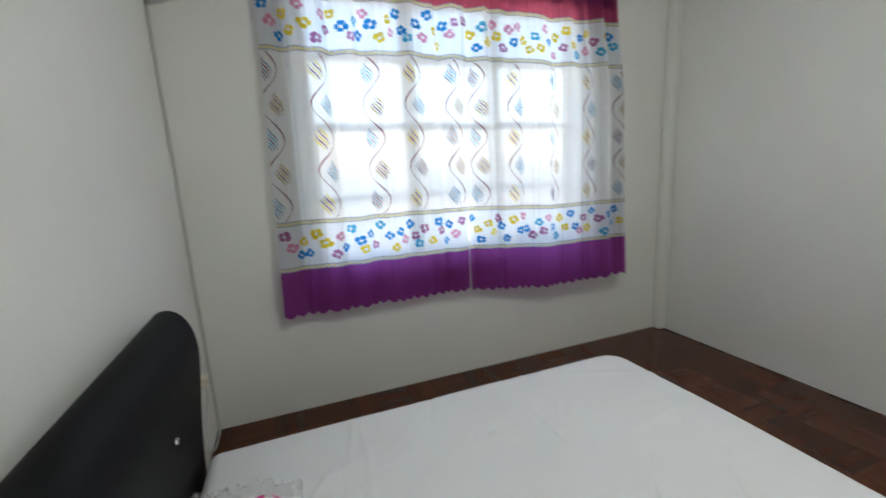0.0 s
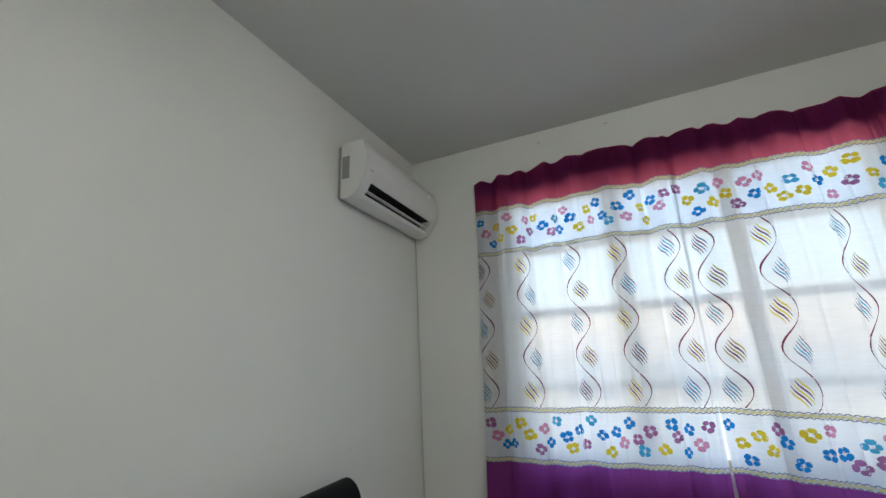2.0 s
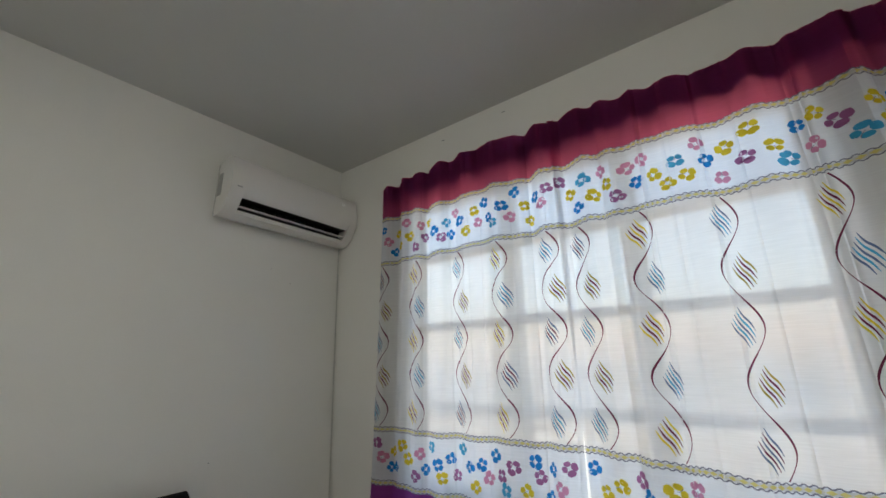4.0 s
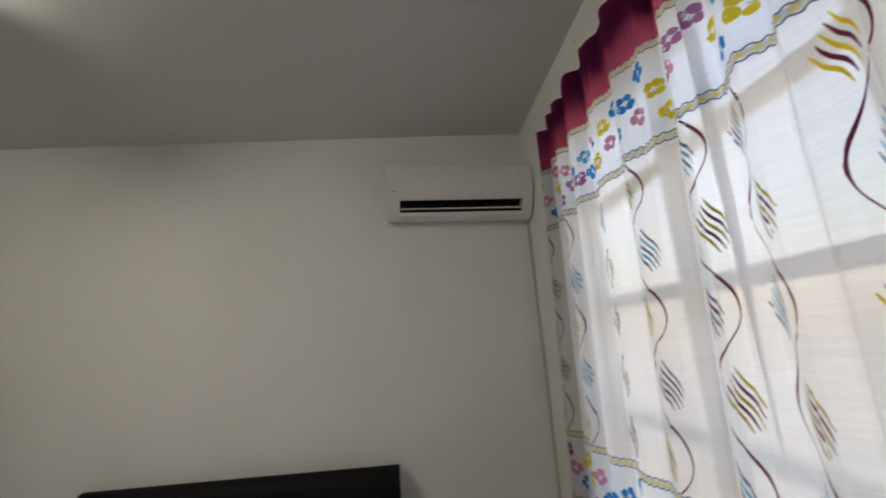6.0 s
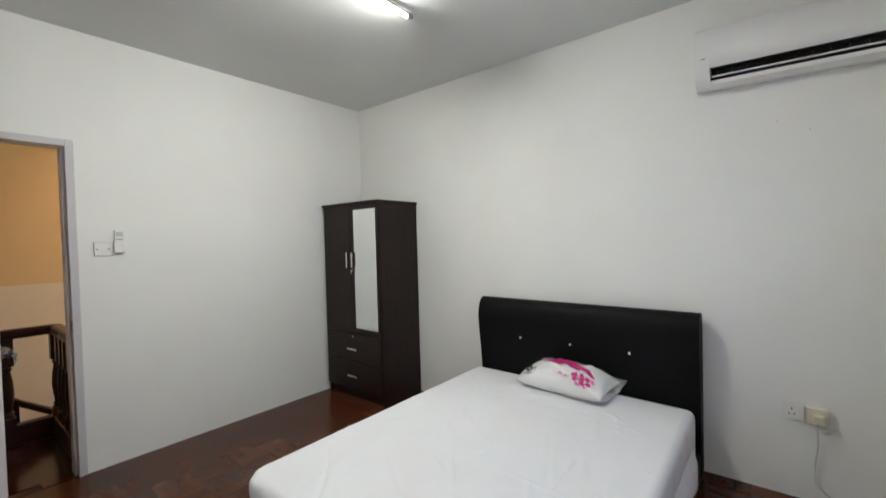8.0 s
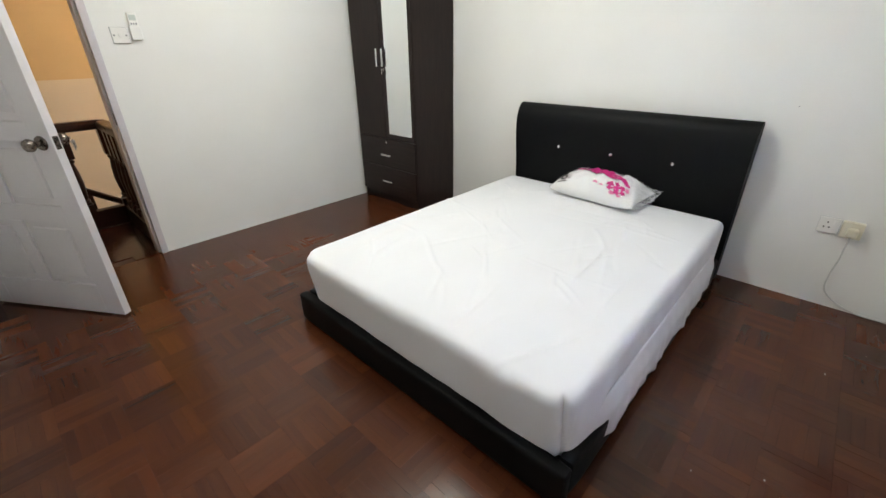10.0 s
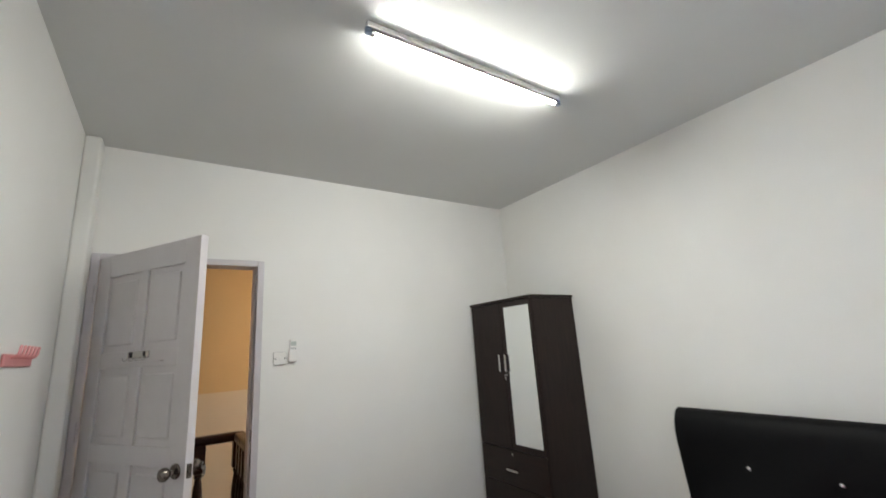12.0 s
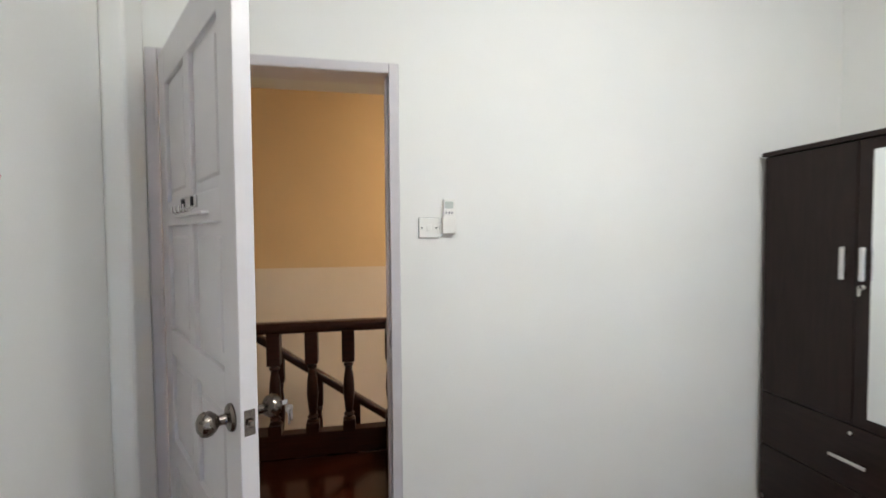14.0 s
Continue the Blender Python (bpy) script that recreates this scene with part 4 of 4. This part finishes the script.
    for zc, owner in ((2.170, bands[0]), (1.014, bands[1])):
        cells = int((W - 0.03) / 0.0345)
        for i in range(cells):
            x = x0 + 0.025 + i * 0.0345 + random.uniform(-0.008, 0.008)
            z = zc + steps[i % 10] + random.uniform(-0.012, 0.012)
            bm = bmesh.new()
            mat = (i * 3 + random.choice([0, 0, 1, 2])) % 7
            R, rot = random.uniform(0.0170, 0.0206), random.uniform(0, 6.28)
            wide = random.uniform(0.70, 0.80)
            for k, (da, q) in enumerate(((-wide, 1.12), (wide, 1.12), (math.pi - 0.80, 0.90), (math.pi + 0.80, 0.90))):
                a = rot + da
                cx, cz = x + R * 0.92 * q * math.cos(a), z + R * 0.92 * q * math.sin(a)
                ring = []
                for j in range(10):
                    t = 2 * math.pi * j / 10
                    e = q * (0.86 if j == 0 else 1.0)
                    ring.append((cx + R * e * (0.60 * math.cos(a) * math.cos(t) - 0.72 * math.sin(a) * math.sin(t)), cz + R * e * (0.60 * math.sin(a) * math.cos(t) + 0.72 * math.cos(a) * math.sin(t))))
                patch(bm, ring, (cx, cz), 0, 0.0014 + 0.0001 * k)
            stroke(bm, [(x + R * 1.05 * j / 4 * math.cos(rot + 3.0 + 0.08 * j), z + R * 1.05 * j / 4 * math.sin(rot + 3.0 + 0.08 * j)) for j in range(5)], lambda t: 0.0016, 1, 0.0023)
            part("flower_print", bm, [cols[mat], C_GREY], owner, "", "keep")

    # vines with flame-shaped leaves
    top, bot, per, amp = Z["f1"] - 0.006, Z["s"] + 0.004, 0.35, 0.043
    for si, xc in enumerate(stems):
        xc = flat(xc)
        bm = bmesh.new()
        pts = []
        for i in range(81):
            z = top + (bot - top) * i / 80
            pts.append((xc + 0.014 * (i / 80 - 0.5) + amp * math.sin(2 * math.pi * (top - z) / per + 0.1), z))
        stroke(bm, pts, lambda t: 0.0024 + 0.0042 * abs(math.sin(2 * math.pi * t * (top - bot) / per / 1.0 + 0.9)) ** 2, 0)
        vine = part("vine", bm, C_STEM, sheer, "", "keep")
        for k in range(5):
            zc = top - per * (0.234 + 0.5 * k)
            s = 1 if k % 2 == 0 else -1
            lx = xc - s * 0.020
            warm = (k + si) % 2
            bm = bmesh.new()
            for q in range(5):
                grow = 1.0 + 0.16 * (1 - abs(q - 2) / 2)
                ax, az = lx - 0.004 - 0.0068 * q, zc + 0.060 - 0.0122 * q
                line = []
                for j in range(13):
                    t = j / 12
                    line.append((ax + 0.040 * grow * t, az - 0.074 * grow * t - 0.0050 * math.sin(2 * math.pi * t)))
                stroke(bm, line, lambda t: 0.0014 + 0.0052 * math.sin(math.pi * t) ** 0.8, (0 if q % 2 == 0 else 1), 0.0017)
            part("leaf", bm, [C_YELLOW if si % 2 else C_OLIVE, C_STEM] if warm else [C_SLATE, C_TEAL if (si + k) % 3 else C_STEM], vine, "", "keep")
    return cu


curtain(0.476, 1.590, 3.846, 1.590, "printed sheer curtain with purple hem hanging before the window", [0.505, 0.755, 1.018, 1.262, 1.518])
curtain(1.570, 2.705, 3.832, 1.570, "printed sheer curtain with purple hem beside its pair", [1.655, 1.905, 2.160, 2.430, 2.675])
rod = thing("curtain_rod", "thin curtain rod hidden in the purple heading", "curtain rod")
part("rod", lathe(bmesh.new(), [(0.005, 0.46), (0.005, 2.73)], 10, (0, 3.888, 2.495), "x"), M_PLASTIC, rod, smooth=True)
for x in (0.463, 2.725):
    part("bracket", boxed(x - 0.005, x + 0.005, 3.88, LY, 2.488, 2.502, 0.002), M_PLASTIC, rod)

# ---- landing and stairwell ----
LF = -0.98
structure("floor_2", boxed(2.20, 4.60, LF, -T, -0.14, -0.0095), M_SUB, "dark glossy parquet landing outside the door, shade in its colour", "floor")
structure("wall_stair_far", boxed(-0.40, 4.72, -2.32, -2.20, -3.0, 1.10), M_CREAM, "cream lower stairwell wall", "wall")
structure("wall_stair_upper", boxed(-0.40, 4.72, -2.32, -2.203, 1.10, 2.80), M_ORANGE, "orange upper stairwell wall", "wall")
structure("wall_stair_east", boxed(4.60, 4.72, -2.20, -T, -3.0, 2.80), M_CREAM, "cream stairwell end wall", "wall")
structure("wall_stair_west", boxed(-0.52, -0.40, -2.32, -T, -3.0, 2.80), M_CREAM, "cream stairwell end wall", "wall")
structure("wall_stair_below", boxed(-0.40, 4.60, -T - 0.02, -T, -3.0, -0.145), M_CREAM, "cream wall under the landing", "wall")
structure("wall_landing", boxed(3.435, 4.60, -T, 0.0, 0, 2.80), M_CREAM, "cream landing wall", "wall")
structure("floor_3", boxed(-0.52, 4.72, -2.32, -T, -3.1, -3.0), M_SUB, "dark floor at the foot of the stairs", "floor")
structure("ceiling_2", boxed(-0.52, 4.72, -2.32, -T - 0.001, 2.72, 2.80), M_CEIL, "painted stairwell ceiling", "ceiling")

BAL = [(0.022, 0.0), (0.022, 0.16), (0.014, 0.17), (0.020, 0.185), (0.013, 0.20), (0.017, 0.26), (0.021, 0.33), (0.018, 0.42), (0.012, 0.49), (0.019, 0.505), (0.013, 0.52), (0.022, 0.53), (0.022, 0.70)]


def baluster(x, y, z, parent, w=0.039):
    k = w / 0.022
    bm = boxed(x - w, x + w, y - w, y + w, z, z + 0.15, 0.003, 1)
    lathe(bm, [(r * k, z + h) for r, h in BAL[1:-1]], 14, (x, y, 0))
    box(bm, x - w, x + w, y - w, y + w, z + 0.53, z + 0.735, 0.003, 1)
    return part("baluster", bm, M_RAIL, parent, smooth=True)


RX, RY, RZ = 2.285, -0.95, 0.855
bal = thing("balustrade", "dark varnished timber balustrade round the stairwell", "balustrade")
part("handrail", round_box(RX - 0.04, 4.58, RY - 0.045, RY + 0.045, RZ - 0.07, RZ, 0.022, (40, 8, 8)), M_RAIL, bal, smooth=True)
part("handrail", round_box(RX - 0.042, RX + 0.042, RY + 0.046, -T - 0.005, RZ - 0.07, RZ, 0.022, (8, 20, 8)), M_RAIL, bal, smooth=True)
part("base_rail", boxed(RX - 0.04, 4.58, RY - 0.04, RY + 0.04, 0.0, 0.15, 0.006), M_RAIL, bal)
part("base_rail", boxed(RX - 0.04, RX + 0.04, RY + 0.041, -T - 0.005, 0.0, 0.15, 0.006), M_RAIL, bal)
for k in range(10):
    baluster(RX + 0.003 + (0.047 + 0.2265 * k if k else 0), RY, 0.058, bal)
for k in range(1, 6):
    baluster(RX, RY + 0.142 * k, 0.058, bal, 0.030)

st = thing("staircase", "dark timber stair flight going down beside the landing", "stairs")
for k in range(13):
    x, z = 3.75 - 0.255 * k, -0.18 * (k + 1)
    part("tread", boxed(x - 0.27, x, -2.20, -1.02, z - 0.035, z, 0.004), M_RAIL, st)
    part("riser", boxed(x - 0.02, x - 0.002, -2.19, -1.03, z, z + 0.145), M_RAIL, st)
slope = math.atan2(0.18, 0.255)
ra = thing("stair_railing", "dark timber stair railing sloping down with the flight", "railing")
L = 3.6
bm = round_box(0, L, -0.03, 0.03, -0.05, 0.0, 0.016, (30, 6, 6))
hr = part("handrail", bm, M_RAIL, ra, smooth=True)
hr.matrix_local = Matrix.Translation((3.60, -1.10, 1.08)) @ Matrix.Rotation(math.pi, 4, "Z") @ Matrix.Rotation(slope, 4, "Y")
for k in range(12):
    x = 3.50 - 0.245 * k
    zt = 1.08 - (3.60 - x) * math.tan(slope)
    baluster(x, -1.10, zt - 0.77, ra, 0.026)

# ---- outside ----
structure("ground", boxed(-1500, 1500, -1500, 3000, -3.3, -3.12), M_GROUND, "pale concrete ground below the window", "ground")


def house(x0, x1, y0, y1, z1):
    h = thing("house", "beige terrace house across the lane with pale blue windows", "house", "houses across the lane")
    part("wall", boxed(x0, x1, y0, y1, -3.1, z1), M_HOUSE, h)
    bm = bmesh.new()
    e = 0.5
    v = [bm.verts.new(p) for p in ((x0 - e, y0 - e, z1), (x1 + e, y0 - e, z1), (x1 + e, y1 + e, z1), (x0 - e, y1 + e, z1), (x0 - e, (y0 + y1) / 2, z1 + 1.1), (x1 + e, (y0 + y1) / 2, z1 + 1.1))]
    for ids in ((0, 1, 5, 4), (2, 3, 4, 5), (0, 4, 3), (1, 2, 5), (3, 2, 1, 0)):
        bm.faces.new([v[i] for i in ids])
    part("roof", bm, M_HOUSE_ROOF, h)
    part("ledge", boxed(x0 - 0.1, x1 + 0.1, y0 - 0.7, y0 - 0.001, -0.9, -0.7), M_HOUSE_TRIM, h)
    for k in range(3):
        xm = x0 + (x1 - x0) * (k + 0.5) / 3
        for z in (-2.3, -0.2):
            w = part("window", boxed(xm - 0.6, xm + 0.6, y0 - 0.03, y0 - 0.001, z, z + 1.2), M_HOUSE_TRIM, h)
            for s in (-1, 1):
                part("pane", boxed(xm + s * 0.29 - 0.26, xm + s * 0.29 + 0.26, y0 - 0.04, y0 - 0.031, z + 0.06, z + 1.14), M_HOUSE_WIN, w)


for k in range(4):
    house(-13 + 7.2 * k, -6 + 7.2 * k, 15.0, 22.0, 1.6)

# added light over the stairs, out of sight, to brighten the landing and stairwell
ll = thing("stairwell_fill_light", "round warm light added over the stairwell, out of sight", "ceiling light")
part("base", lathe(bmesh.new(), [(0.15, 2.69), (0.15, 2.72)], 24, (0.75, -1.35, 0)), M_PLASTIC, ll)
part("diffuser", lathe(bmesh.new(), [(0.05, 2.64), (0.11, 2.655), (0.14, 2.689)], 24, (0.75, -1.35, 0)), glow("fill_diffuser", (1.0, 0.80, 0.55), LANDING_POWER), ll, "warm glowing face of the added light", True)

# ---- paint flecks and marks ----
random.seed(11)
bm = bmesh.new()
for k in range(16):
    x, y = random.uniform(0.15, 3.1), LY - abs(random.gauss(0, 0.16)) - 0.03
    if k > 12:
        x, y = random.uniform(1.2, 3.0), random.uniform(3.15, 3.8)
    r = random.uniform(0.0015, 0.004)
    lathe(bm, [(r, 0.0), (r * 0.7, 0.0012)], 7, (x, min(y, LY - 0.02), 0.0))
tagged(new("paint_flecks", to_mesh("paint_flecks", bm, M_FLECK)), "dried white paint flecks on the parquet by the window wall", "paint flecks", kind="stuff")
bm = bmesh.new()
for y, z in ((3.185, 1.044), (3.55, 1.95), (1.3, 1.9), (3.42, 2.02)):
    lathe(bm, [(0.0028, 0.0), (0.002, 0.0006)], 7, (0, y, z), "x")
for x, z in ((1.303, 2.74), (0.9, 2.72)):
    box(bm, x, x + 0.02, LY - 0.0012, LY, z, z + 0.004)
tagged(new("wall_marks", to_mesh("wall_marks", bm, M_GREYMARK)), "tiny nail holes and scuffs on the white walls", "wall marks", kind="stuff")


# ---- parquet ----
def strip_mesh(w, l, h=0.009):
    me = bpy.data.meshes.new("strip")
    bm = boxed(-l / 2, l / 2, -w / 2, w / 2, -h, 0)
    for v in bm.verts:
        if v.co.z > -0.001:
            v.co.x *= 1 - 0.0003 / l
            v.co.y *= 1 - 0.0003 / w
    uv = bm.loops.layers.uv.new("UVMap")
    for f in bm.faces:
        for lp in f.loops:
            lp[uv].uv = (lp.vert.co.x, lp.vert.co.y)
    bm.to_mesh(me)
    bm.free()
    me.materials.append(M_PARQUET)
    return me


SW = SQ / NS
PANG = 0.0
floor_ob, land_ob = bpy.data.objects["floor"], bpy.data.objects["floor_2"]
strip = strip_mesh(SW - 0.0001, SQ - 0.0001)
rest_v, rest_f, rest_uv, rest_m = [], [], [], []
count = 0
ca, sa = math.cos(PANG), math.sin(PANG)
random.seed(3)


def inside(px, py):
    if 0.0 <= px <= LX and 0.0 <= py <= LY:
        return 1
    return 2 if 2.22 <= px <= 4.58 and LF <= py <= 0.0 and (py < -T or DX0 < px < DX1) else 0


for i in range(-30, 40):
    for j in range(-30, 40):
        for s in range(NS):
            o = (s + 0.5) * SW - SQ / 2
            turn = (i + j) % 2
            lx, ly = i * SQ + (o if turn else 0), j * SQ + (0 if turn else o)
            px, py = ca * lx - sa * ly, sa * lx + ca * ly
            where = inside(px, py)
            if not where:
                continue
            dz = random.uniform(-0.0003, 0.0002)
            a = PANG + (math.pi / 2 if turn else 0) + random.uniform(-0.003, 0.003)
            if where == 1 and 2.05 < px < 3.0 and 1.2 < py < 3.2 and count < 300:
                count += 1
                ob = new("strip", strip)
                ob.parent = floor_ob
                ob.matrix_local = Matrix.Translation((px, py, dz)) @ Matrix.Rotation(a, 4, "Z")
            else:
                base = len(rest_v)
                c2, s2 = math.cos(a), math.sin(a)
                for v in strip.vertices:
                    x, y = px + c2 * v.co.x - s2 * v.co.y, py + s2 * v.co.x + c2 * v.co.y
                    if where == 1:
                        x, y = min(max(x, 0.001), LX - 0.001), min(max(y, -0.001), LY - 0.001)
                    else:
                        y = max(y, LF)
                    rest_v.append((x, y, v.co.z + dz))
                for p in strip.polygons:
                    rest_f.append([base + k for k in p.vertices])
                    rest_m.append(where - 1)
                    rest_uv += [(strip.vertices[k].co.x, strip.vertices[k].co.y) for k in p.vertices]
me = bpy.data.meshes.new("parquet_strips")
me.from_pydata(rest_v, [], rest_f)
# second slot: strips past the door, in tones darkened for the landing's shade
me.materials.append(M_PARQUET), me.materials.append(M_LANDING_SHADED)
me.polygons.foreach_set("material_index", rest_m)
uvl = me.uv_layers.new(name="UVMap")
uvl.data.foreach_set("uv", [c for p in rest_uv for c in p])
ob = new("parquet_strips", me)
ob.parent = floor_ob
tagged(ob, kind="stuff")
